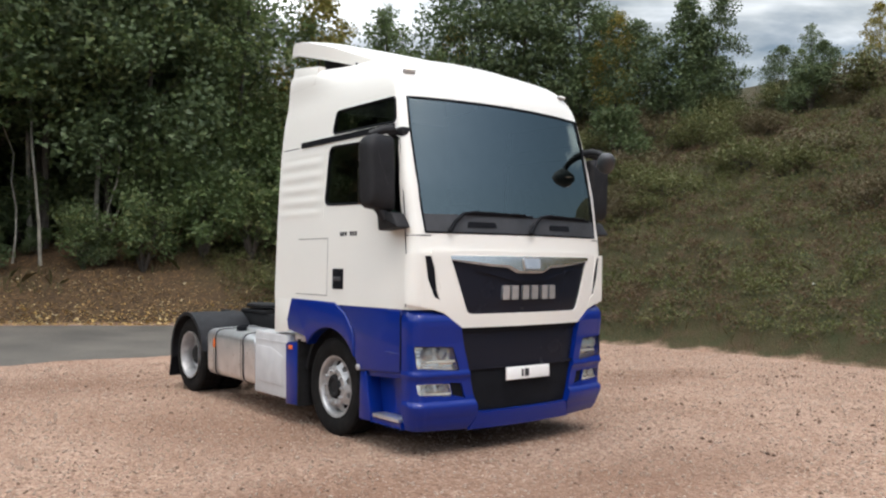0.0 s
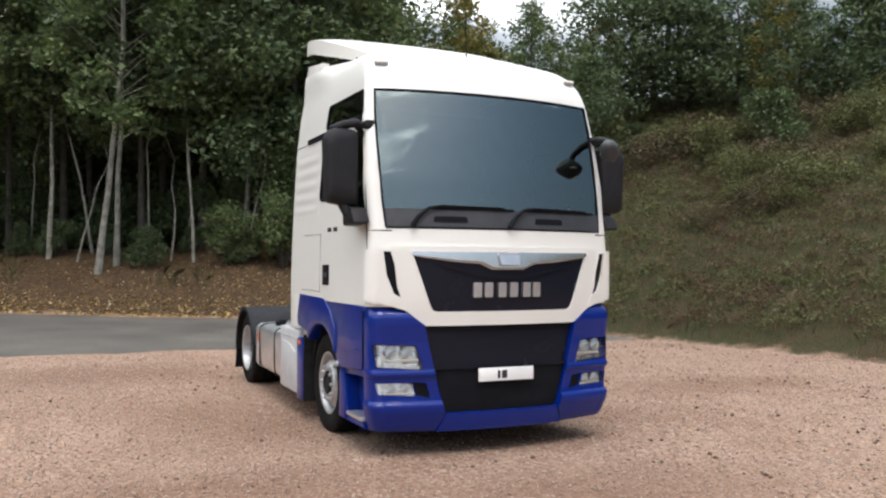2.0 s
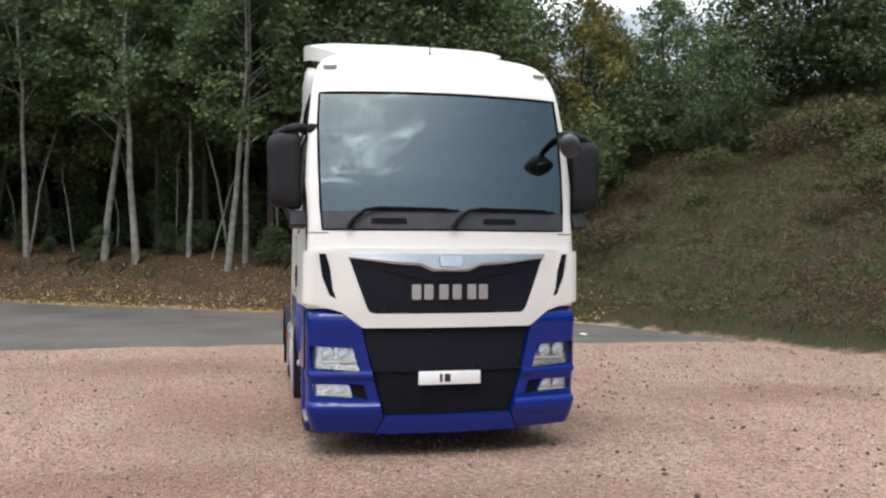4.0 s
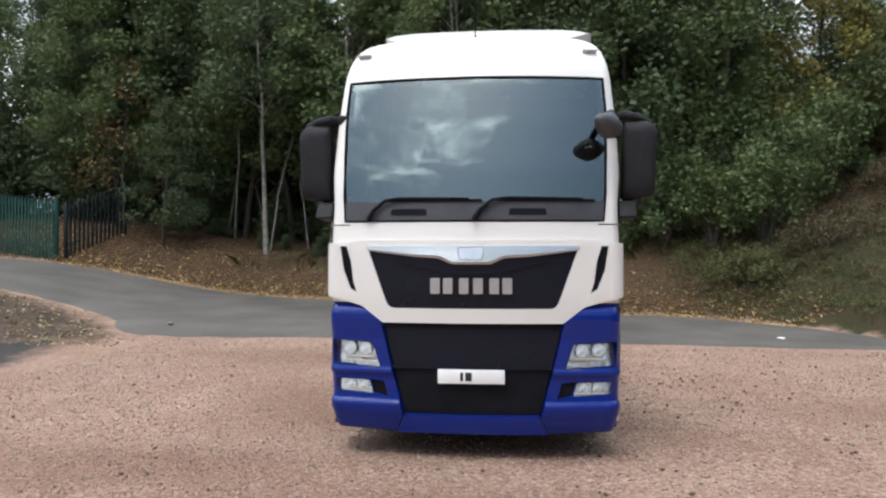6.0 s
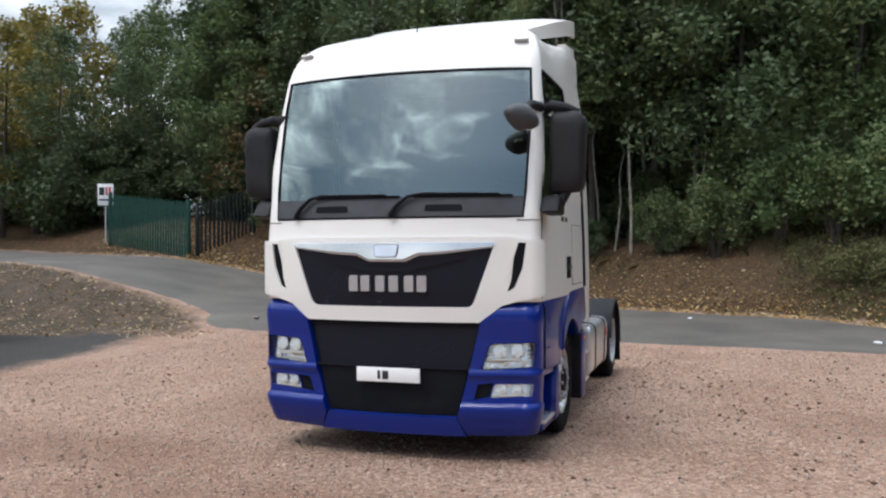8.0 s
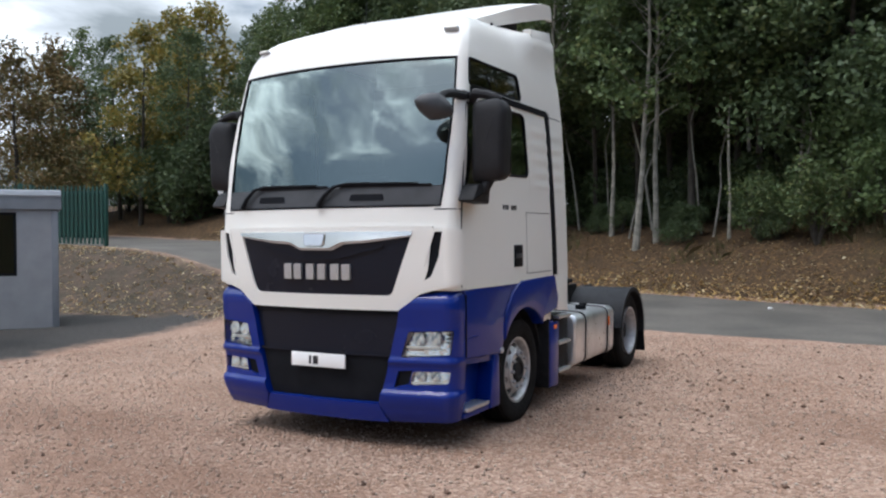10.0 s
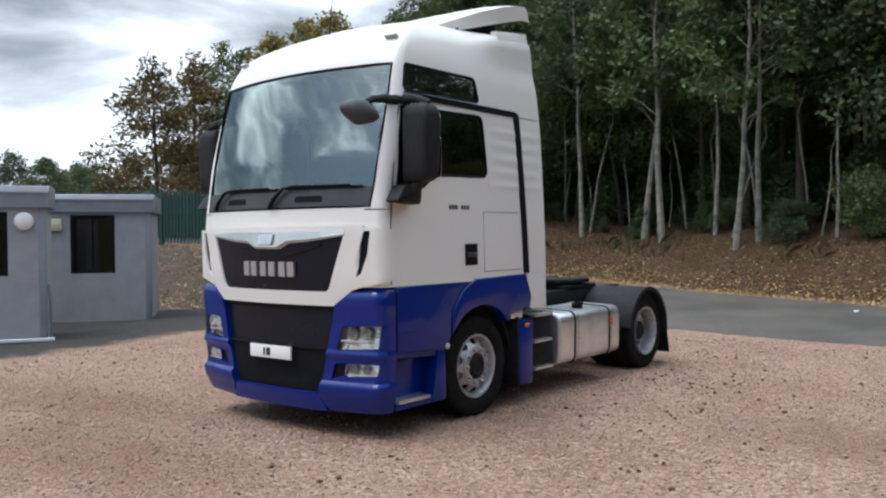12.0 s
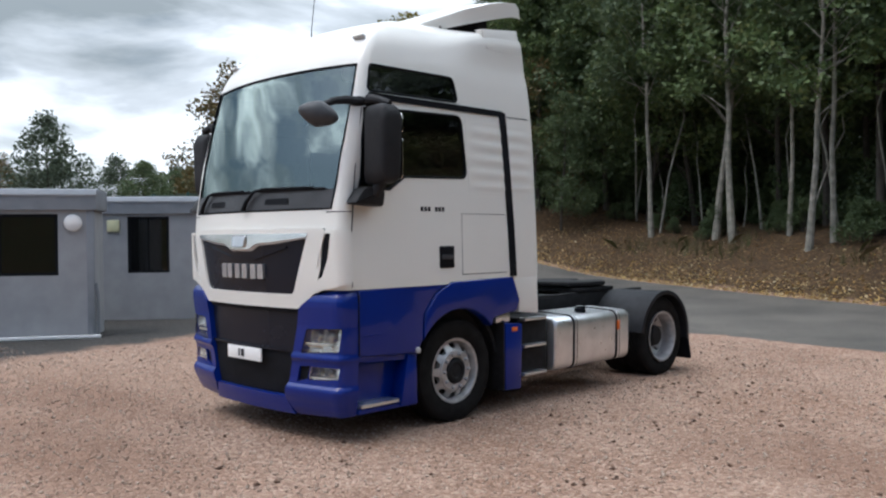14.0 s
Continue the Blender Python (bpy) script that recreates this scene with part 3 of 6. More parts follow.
def patch(skin, poly, off, depth, holes=(), nu=24, nv=10):
    """A panel of the skin inside an outline, drawn back by depth, with real holes."""
    us = np.linspace(min(p[0] for p in poly), max(p[0] for p in poly), nu)
    if max(abs(u) for u in us) > 1:
        us = np.unique(np.concatenate([us, [k for k in np.linspace(1, 1.2, 7) if us[0] < k < us[-1]], [-k for k in np.linspace(1, 1.2, 7) if us[0] < -k < us[-1]]]))
    vs = np.linspace(min(p[1] for p in poly), max(p[1] for p in poly), nv)
    bm = cut_plane(us, vs, [poly, *holes])
    drop = []
    for f in bm.faces:
        c = f.calc_center_median()
        if not inside(poly, c.x, c.y) or any(inside(h, c.x, c.y) for h in holes):
            drop.append(f)
    bmesh.ops.delete(bm, geom=drop, context="FACES")
    back = {}
    flat = [v for v in bm.verts]
    rim = [e for e in bm.edges if len(e.link_faces) == 1]
    where = {v: (v.co.x, v.co.y) for v in flat}
    lift = off if callable(off) else (lambda u, z: off)
    for e in rim:
        for v in e.verts:
            if v not in back:
                back[v] = bm.verts.new(skin.put(*where[v], lift(*where[v]) - depth))
    for v in flat:
        v.co = skin.put(*where[v], lift(*where[v]))
    for e in rim:
        a, b = e.verts
        bm.faces.new((a, b, back[b], back[a]))
    return bm


def front_poly(skin, pts):
    return [(skin.sf(x, z), z) for x, z in pts]


def mirrored(poly):
    return [(-a, b) for a, b in poly][::-1]


# ---- the truck ----
truck = thing("tractor_unit", "white and blue tractor lorry parked on crushed stone", "lorry")

def full_width(pts):
    """Outlines given on the untapered front, carried to the tapered one."""
    return [(u * (CAB.at(z)[3] + CAB.tuck(z)) / CAB.at(z)[3], z) for u, z in pts]


SCREEN = full_width([(-0.945, 1.89), (0.945, 1.89), (0.968, 2.1), (0.99, 2.45), (1.02, 2.8), (1.032, 3.065), (-1.032, 3.065), (-1.02, 2.8), (-0.99, 2.45), (-0.968, 2.1)])


def side_poly(pts, side):
    p = [(CAB.ss(y, z), z) for y, z in pts]
    return p if side > 0 else mirrored(p)


WIN_A = [(0.30, 2.05), (0.62, 2.05), (0.78, 2.16), (0.78, 2.715), (0.34, 2.70)]
WIN_B = [(0.78, 2.16)] + rounded([(0.78, 2.16), (1.53, 2.18), (1.485, 2.73), (0.78, 2.715)], 0.07, 4, (1, 2))[1:]
WIN_U = rounded([(0.41, 2.845), (1.46, 2.855), (1.415, 3.07), (0.44, 3.065)], 0.05, 4)


def build_shell():
    zs = sorted(set(np.round(np.concatenate([np.linspace(1.24, 3.2, 26), [3.26, 3.32, 3.37, 3.42, 3.455, 3.49, 3.51, 3.53]]), 4)))
    ss = np.concatenate([np.linspace(-2.2, -1.2, 16)[:-1], np.linspace(-1.2, -1, 7)[:-1], np.linspace(-1, 1, 25), np.linspace(1, 1.2, 7)[1:], np.linspace(1.2, 2.2, 16)[1:]])
    outlines = {"windscreen": [SCREEN]}
    for side in (1, -1):
        outlines["side_window", side] = [side_poly(WIN_A, side), side_poly(WIN_B, side)]
        outlines["sleeper_window", side] = [side_poly(WIN_U, side)]
    every = [p for ps in outlines.values() for p in ps]

    def cut():
        return cut_plane(ss, zs, every)

    def close(bm, off):
        ends = {}
        for v in bm.verts:
            if abs(abs(v.co.x) - 2.2) < 1e-4:
                ends.setdefault(round(v.co.y, 4), {})[v.co.x > 0] = v
        rear = [ends[k] for k in sorted(ends) if len(ends[k]) == 2]
        top = sorted([v for v in bm.verts if abs(v.co.y - zs[-1]) < 1e-4], key=lambda v: v.co.x)
        wrap(bm, CAB, off)
        for a, b in zip(rear, rear[1:]):
            bm.faces.new((a[True], a[False], b[False], b[True]))
        bm.faces.new(top)
        return bm
    for name, off, mat in (("cab_shell", 0.0, WHITE), ("cab_lining", -0.045, DARK_TRIM)):
        bm = cut()
        gone = [f for f in bm.faces if any(inside(p, f.calc_center_median().x, f.calc_center_median().y) for p in every)]
        bmesh.ops.delete(bm, geom=gone, context="FACES")
        close(bm, off)
        part(name, bm, mat, truck, "cream-white painted cab" if off == 0 else "dark grey cab lining")
    for key, polys in outlines.items():
        name = key if isinstance(key, str) else key[0]
        if name == "windscreen":
            bm = bmesh.new()
            edge = sorted((z, s) for s, z in SCREEN if s > 0)
            rows = [[bm.verts.new((k * float(np.interp(z, [e[0] for e in edge], [e[1] for e in edge])), z, 0)) for k in np.linspace(-1, 1, 61)] for z in np.linspace(1.89, 3.065, 31)]
            for r0, r1 in zip(rows, rows[1:]):
                for k in range(60):
                    bm.faces.new((r0[k], r0[k + 1], r1[k + 1], r1[k]))
        else:
            bm = cut()
        gone = [] if name == "windscreen" else [f for f in bm.faces if not any(inside(p, f.calc_center_median().x, f.calc_center_median().y) for p in polys)]
        bmesh.ops.delete(bm, geom=gone, context="FACES")
        wrap(bm, CAB, -0.006)
        pane = part(name, bm, WINDSCREEN if name == "windscreen" else SIDE_GLASS, truck, "large dark tinted glass")
        pane.visible_shadow = False
        # black rubber seal round the opening
        seal = bmesh.new()
        for p in polys:
            n = len(p)
            pts = []
            for i in range(n):
                a, b = p[i], p[(i + 1) % n]
                if len(polys) == 2 and abs(a[0] - b[0]) < 0.06 and abs(a[1] - b[1]) > 0.4 and min(abs(abs(a[0]) - abs(CAB.ss(0.78, a[1]))), 1) < 0.02:
                    if pts:
                        pts.append(CAB.put(*a, -0.002))
                        tube(pts, 0.011, 6, seal)
                        pts = []
                    continue
                steps = max(1, int(abs(a[0] - b[0]) / 0.12))
                pts += [CAB.put(a[0] + (b[0] - a[0]) * k / steps, a[1] + (b[1] - a[1]) * k / steps, -0.002) for k in range(steps)]
            if pts:
                pts.append(CAB.put(*p[0], -0.002))
                tube(pts, 0.011, 6, seal)
        part("window_seal", seal, BLACK, truck, "black rubber")


build_shell()


def swell(u, z):
    """How far the bumper's corners stand out: a rolled shoulder, a shelf under the lamps and a fuller lower lip."""
    fade = 1 - 0.6 * float(smoothstep(1.06, 1.2, abs(u)))
    return fade * float(np.interp(z, (0.20, 0.24, 0.29, 0.33, 0.36, 0.40, 0.435, 0.455, 0.475, 0.52, 0.64, 0.665, 0.685, 0.705, 0.73, 0.95, 1.02, 1.10, 1.15, 1.185, 1.21, 1.235, 1.3),
                           (0.012, 0.026, 0.036, 0.040, 0.050, 0.058, 0.060, 0.052, 0.026, 0.020, 0.022, 0.028, 0.044, 0.044, 0.030, 0.030, 0.040, 0.052, 0.052, 0.040, 0.020, -0.012, -0.03)))


def build_front():
    # white frame round the grille
    gpoly = front_poly(CAB, rounded([(-0.66, 1.20), (0.66, 1.20), (0.835, 1.69), (-0.835, 1.69)], 0.05, 3, (0, 1)))
    frame_poly = front_poly(CAB, [(-0.71, 1.085), (0.71, 1.085), (0.88, 1.215), (0.95, 1.40), (0.99, 1.735), (-0.99, 1.735), (-0.95, 1.40), (-0.88, 1.215)])
    part("grille_frame", patch(CAB, frame_poly, 0.028, 0.07, [gpoly], 40, 12), WHITE, truck, "cream-white panel round the grille")
    grille = part("grille", patch(CAB, gpoly, 0.012, 0.03, (), 40, 16), GRILLE, truck, "glossy black trapezoid grille")
    # chrome bar that dips in the middle, with the maker's plaque
    under = [(-0.82, 1.655), (-0.45, 1.608), (-0.26, 1.596), (-0.15, 1.548), (0.15, 1.548), (0.26, 1.596), (0.45, 1.608), (0.82, 1.655), (0.82, 1.668), (-0.82, 1.668)]
    part("chrome_underside", patch(CAB, front_poly(CAB, under), lambda u, z: 0.022 + 0.10 * (z - 1.548), 0.03, (), 40, 8), MARK, grille, "grey under-edge of the chrome bar")
    bar = [(-0.83, 1.666), (-0.45, 1.627), (-0.25, 1.617), (-0.14, 1.568), (0.14, 1.568), (0.25, 1.617), (0.45, 1.627), (0.83, 1.666), (0.835, 1.693), (-0.835, 1.693)]
    part("chrome_bar", patch(CAB, front_poly(CAB, bar), lambda u, z: 0.050 - 0.13 * (z - 1.568), 0.03, (), 40, 10), CHROME, grille, "chrome")
    em = rounded([(-0.085, 1.588), (0.085, 1.588), (0.10, 1.680), (-0.10, 1.680)], 0.02, 3)
    part("emblem", patch(CAB, front_poly(CAB, em), lambda u, z: 0.062 - 0.2 * (z - 1.6), 0.02, (), 10, 6), ALU, grille, "plain metal plaque")
    ring = [CAB.put(CAB.sf(x, z), z, 0.060 - 0.2 * (z - 1.6)) for x, z in em + em[:1]]
    part("emblem_rim", tube(ring, 0.005, 5), MARK, grille)
    # pressed step that follows the chrome bar
    crease = [(-0.60, 1.59), (-0.17, 1.500), (0.17, 1.500), (0.60, 1.59), (0.60, 1.575), (0.18, 1.475), (-0.18, 1.475), (-0.60, 1.575)]
    part("grille_crease", patch(CAB, front_poly(CAB, crease[::-1]), 0.030, 0.02, (), 30, 5), GRILLE, grille)
    # plain metal bars where the maker's mark sits
    for x in (-0.28, -0.18, -0.055, 0.055, 0.18, 0.28):
        bar = rounded([(x - 0.037, 1.318), (x + 0.037, 1.318), (x + 0.037, 1.440), (x - 0.037, 1.440)], 0.010, 2)
        part("mark_bar", patch(CAB, front_poly(CAB, bar), 0.038, 0.026, (), 5, 4), MARK, grille, "plain silver bar")
    # corner wind deflectors with their dark slits
    for sg in (1, -1):
        d = [(CAB.sf(0.875, 1.215), 1.215), (CAB.sf(1.02, 1.255), 1.255), (1.16, 1.29), (1.205, 1.32), (1.205, 1.70), (1.1, 1.715), (CAB.sf(0.985, 1.715), 1.715)]
        slit = [(CAB.sf(0.885, 1.30), 1.30), (CAB.sf(0.975, 1.35), 1.35), (CAB.sf(1.035, 1.50), 1.50), (CAB.sf(1.062, 1.69), 1.69), (CAB.sf(1.005, 1.69), 1.69)]
        if sg < 0:
            d, slit = mirrored(d), mirrored(slit)
        df = part("wind_deflector", patch(CAB, d, 0.034, 0.05, [slit], 26, 12), WHITE, truck, "cream-white corner deflector")
        part("slit", patch(CAB, slit, 0.018, 0.03, (), 12, 8), BLACK, df, "black air slit")
    # bumper
    up = [(-0.627, 0.735), (0.627, 0.735), (0.715, 1.095), (-0.715, 1.095)]
    low = [(-0.53, 0.355), (0.53, 0.355), (0.620, 0.72), (-0.620, 0.72)]
    part("upper_intake", patch(BUMPER, front_poly(BUMPER, up), -0.012, 0.05, (), 30, 8), GRILLE, truck, "black mesh")
    part("lower_intake", patch(BUMPER, front_poly(BUMPER, low), -0.004, 0.05, (), 30, 8), BLACK, truck, "black mesh")
    ledge = [(-0.632, 0.722), (0.632, 0.722), (0.636, 0.742), (-0.636, 0.742)]
    part("intake_ledge", patch(BUMPER, front_poly(BUMPER, ledge), 0.014, 0.03, (), 30, 3), GRILLE, truck)
    brow = [(-0.70, 1.045), (0.70, 1.045), (0.712, 1.088), (-0.712, 1.088)]
    part("intake_brow", patch(BUMPER, front_poly(BUMPER, brow), 0.006, 0.03, (), 30, 3), BLACK, truck)
    lip = [(-0.60, 0.215), (0.60, 0.215), (0.53, 0.36), (-0.53, 0.36)]
    part("bumper_lip", patch(BUMPER, front_poly(BUMPER, lip), 0.035, 0.10, (), 24, 6), BLUE, truck)
    for sg in (1, -1):
        B = BUMPER
        corner = [(B.sf(0.61, 0.215), 0.215), (1.1, 0.23), (2.18, 0.245), (2.18, 1.235), (1.2, 1.24), (1.05, 1.235), (B.sf(0.88, 1.205), 1.205), (B.sf(0.72, 1.09), 1.09), (B.sf(0.54, 0.36), 0.36)]
        head = rounded([(B.sf(0.725, 0.722), 0.722), (1.075, 0.75), (1.10, 0.940), (B.sf(0.79, 0.925), 0.925)], 0.02, 2)
        fog = rounded([(B.sf(0.79, 0.510), 0.510), (1.06, 0.530), (1.08, 0.625), (B.sf(0.82, 0.620), 0.620)], 0.015, 2)
        vent = [(B.sf(0.665, 0.490), 0.490), (B.sf(0.785, 0.520), 0.520), (B.sf(0.815, 0.628), 0.628), (B.sf(0.70, 0.615), 0.615)]
        if sg < 0:
            corner, head, fog, vent = (mirrored(p) for p in (corner, head, fog, vent))
        bc = part("bumper_corner", patch(B, corner, swell, 0.09, [head, fog, vent], 44, 84), BLUE, truck)
        part("side_vent", patch(B, vent, 0.0, 0.03, (), 6, 5), BLACK, bc, "black vent beside the fog lamp")
        # headlamp: chrome bowl cut into cells, two round reflectors with dark bars in place of reflections, a light
        # bar, an amber lens and a clear cover
        def cell(pts):
            pts = [(B.sf(x, z), z) for x, z in pts]
            return pts if sg > 0 else mirrored(pts)

        hl = part("headlight", patch(B, head, lambda u, z: -0.012 - 0.15 * (z - 0.72), 0.03, (), 14, 8), LAMP_BOWL, truck, "clear-lensed headlamp with bright reflectors")
        for cx, cz, rr in ((0.995, 0.872, 0.055), (0.865, 0.868, 0.055)):
            c = B.put(sg * B.sf(cx, cz), cz, -0.012)
            part("reflector", lathe([(-0.012, rr), (-0.016, rr * 0.93), (0.010, rr * 0.78), (0.026, rr * 0.5), (0.030, 0.012), (0.032, 0.0)], 24, "y"), LAMP_BOWL, hl, "chrome reflector bowl", at=pose(*c, -8, 0, 0))
            part("reflection_dash", box(c.x - rr * 0.6, c.x + rr * 0.6, c.y - 0.006, c.y + 0.008, c.z - 0.001, c.z + 0.011, 0.003), GREY_PLASTIC, hl, "dark bar that stands for a reflection in the bowl")
        for k in range(3):
            z = 0.905 - 0.030 * k
            pts = [B.put(sg * u, z, -0.014) for u in np.linspace(1.035, 1.085, 4)]
            part("side_louvre", tube(pts, 0.0055, 5), GREY_PLASTIC, hl, "dark louvre")
        pts = [B.put(sg * B.sf(x, 0.8), 0.800 + 0.015 * (1 - x), 0.004) for x in np.linspace(0.765, 1.03, 6)]
        part("light_bar", tube(pts, 0.009, 6), LAMP_LED, hl, "white light bar")
        part("indicator_lens", patch(B, cell([(0.760, 0.738), (0.900, 0.742), (0.895, 0.788), (0.772, 0.784)]), -0.020, 0.015, (), 6, 4), AMBER, hl, "amber lens")
        rim = [B.put(u, z, 0.022) for u, z in head] + [B.put(*head[0], 0.022)]
        part("bezel", tube(rim, 0.006, 5), BLACK, hl)
        cover = part("lens", patch(B, head, 0.026, 0.012, (), 14, 8), LENS, hl, "clear lens")
        cover.visible_shadow = False
        fl = part("fog_light", patch(B, fog, lambda u, z: -0.006 - 0.18 * (z - 0.51), 0.03, (), 8, 5), LAMP_BOWL, truck, "slim clear-lensed fog lamp")
        for cx in (0.875, 0.985):
            c = B.put(sg * B.sf(cx, 0.575), 0.575, -0.006)
            part("reflector", lathe([(-0.010, 0.038), (0.010, 0.030), (0.022, 0.015), (0.024, 0.0)], 16, "y"), LAMP_BOWL, fl, "chrome reflector bowl", at=pose(*c, -8, 0, 0))
            # dark bar imitates a dark reflection in the fog lamp's bowl
            part("reflection_dash", box(c.x - 0.016, c.x + 0.016, c.y - 0.008, c.y + 0.004, c.z + 0.004, c.z + 0.014, 0.002), GREY_PLASTIC, fl)
        pts = [B.put(sg * B.sf(x, 0.53), 0.530 + 0.012 * (x - 0.8), 0.008) for x in np.linspace(0.80, 1.04, 6)]
        part("light_bar", tube(pts, 0.006, 6), LAMP_LED, fl, "bright lower edge")
        fc = part("lens", patch(B, fog, 0.020, 0.012, (), 8, 5), LENS, fl, "clear lens")
        fc.visible_shadow = False
    # closed black mass behind the bumper, under the cab floor
    part("engine_cover", box(-1.0, 1.0, 0.26, 2.3, 0.5, 1.22, 0.03), CHASSIS, truck, "black underside of the cab")
    part("bumper_back", box(-1.05, 1.05, 0.20, 0.36, 0.30, 1.15, 0.02), CHASSIS, truck)
    # plate with dark bars
    plate = part("number_plate", box(-0.262, 0.262, -0.052, -0.036, 0.613, 0.724, 0.004), PLATE, truck, "white plate with two dark bars")
    for x0, x1 in ((-0.085, -0.062), (-0.045, 0.005)):
        part("plate_bar", box(x0, x1, -0.0555, -0.0515, 0.635, 0.702, 0.002), INK, plate)
    # dark cowl panel along the foot of the windscreen, with two slots
    cowl = full_width([(-0.945, 1.89), (0.945, 1.89), (0.962, 2.045), (-0.962, 2.045)])
    cw = part("cowl_panel", patch(CAB, cowl, 0.004, 0.008, (), 40, 5), GREY_PLASTIC, truck, "dark grey plastic cowl under the windscreen")
    for x in (-0.50, 0.44):
        part("cowl_slot", patch(CAB, front_poly(CAB, rounded([(x - 0.15, 1.935), (x + 0.15, 1.935), (x + 0.14, 1.985), (x - 0.14, 1.985)], 0.012, 2)), 0.008, 0.006, (), 6, 3), BLACK, cw)
    # wipers
    for xb, xt in ((-0.83, -0.02), (0.02, 0.86)):
        rows = [(xb, 1.895, 0.03), (xb + 0.05, 1.97, 0.035), (xb + 0.14, 2.045, 0.035), (xb + 0.25, 2.065, 0.03), (xt, 2.06, 0.028)]
        pts = [CAB.put(CAB.sf(x, z), z, o) for x, z, o in rows]
        wiper = part("wiper", tube(pts, [0.022, 0.018, 0.014, 0.012, 0.008], 8), BLACK, truck, "black wiper arm")
        pts = [CAB.put(CAB.sf(x, 2.045), 2.05, 0.012) for x in np.linspace(xb + 0.18, xt + 0.1, 8)]
        part("blade", tube(pts, 0.010, 6), BLACK, wiper)
    # roof marker lamps and the aerial
    for x in (-0.95, 0.95):
        z = 3.32
        c = CAB.put(CAB.sf(x, z), z, 0.0)
        lamp = part("marker_lamp", box(-0.06, 0.06, -0.02, 0.02, -0.014, 0.014, 0.010, 3), CLEAR_GREY, truck, "small grey roof lamp", at=pose(c.x, c.y - 0.03, c.z - 0.004, -25, 0, 12 if x > 0 else -12))
        part("lens", box(-0.045, 0.045, -0.026, -0.019, -0.009, 0.009, 0.004), LAMP_LED, lamp)
    part("aerial", tube([(-0.02, 0.72, 3.46), (-0.02, 0.72, 3.56), (-0.01, 0.79, 4.2)], [0.012, 0.004, 0.0025], 6), BLACK, truck, "thin black whip aerial")


build_front()


def ribbon(pts, across, out):
    """A flat strip of even width along points, with thickness."""
    bm = bmesh.new()
    rows = [[bm.verts.new(p + k) for k in (-across - out, across - out, across + out, -across + out)] for p in pts]
    for a, b in zip(rows, rows[1:]):
        for k in range(4):
            bm.faces.new((a[k], a[(k + 1) % 4], b[(k + 1) % 4], b[k]))
    bm.faces.new(rows[0])
    bm.faces.new(rows[-1][::-1])
    return bm


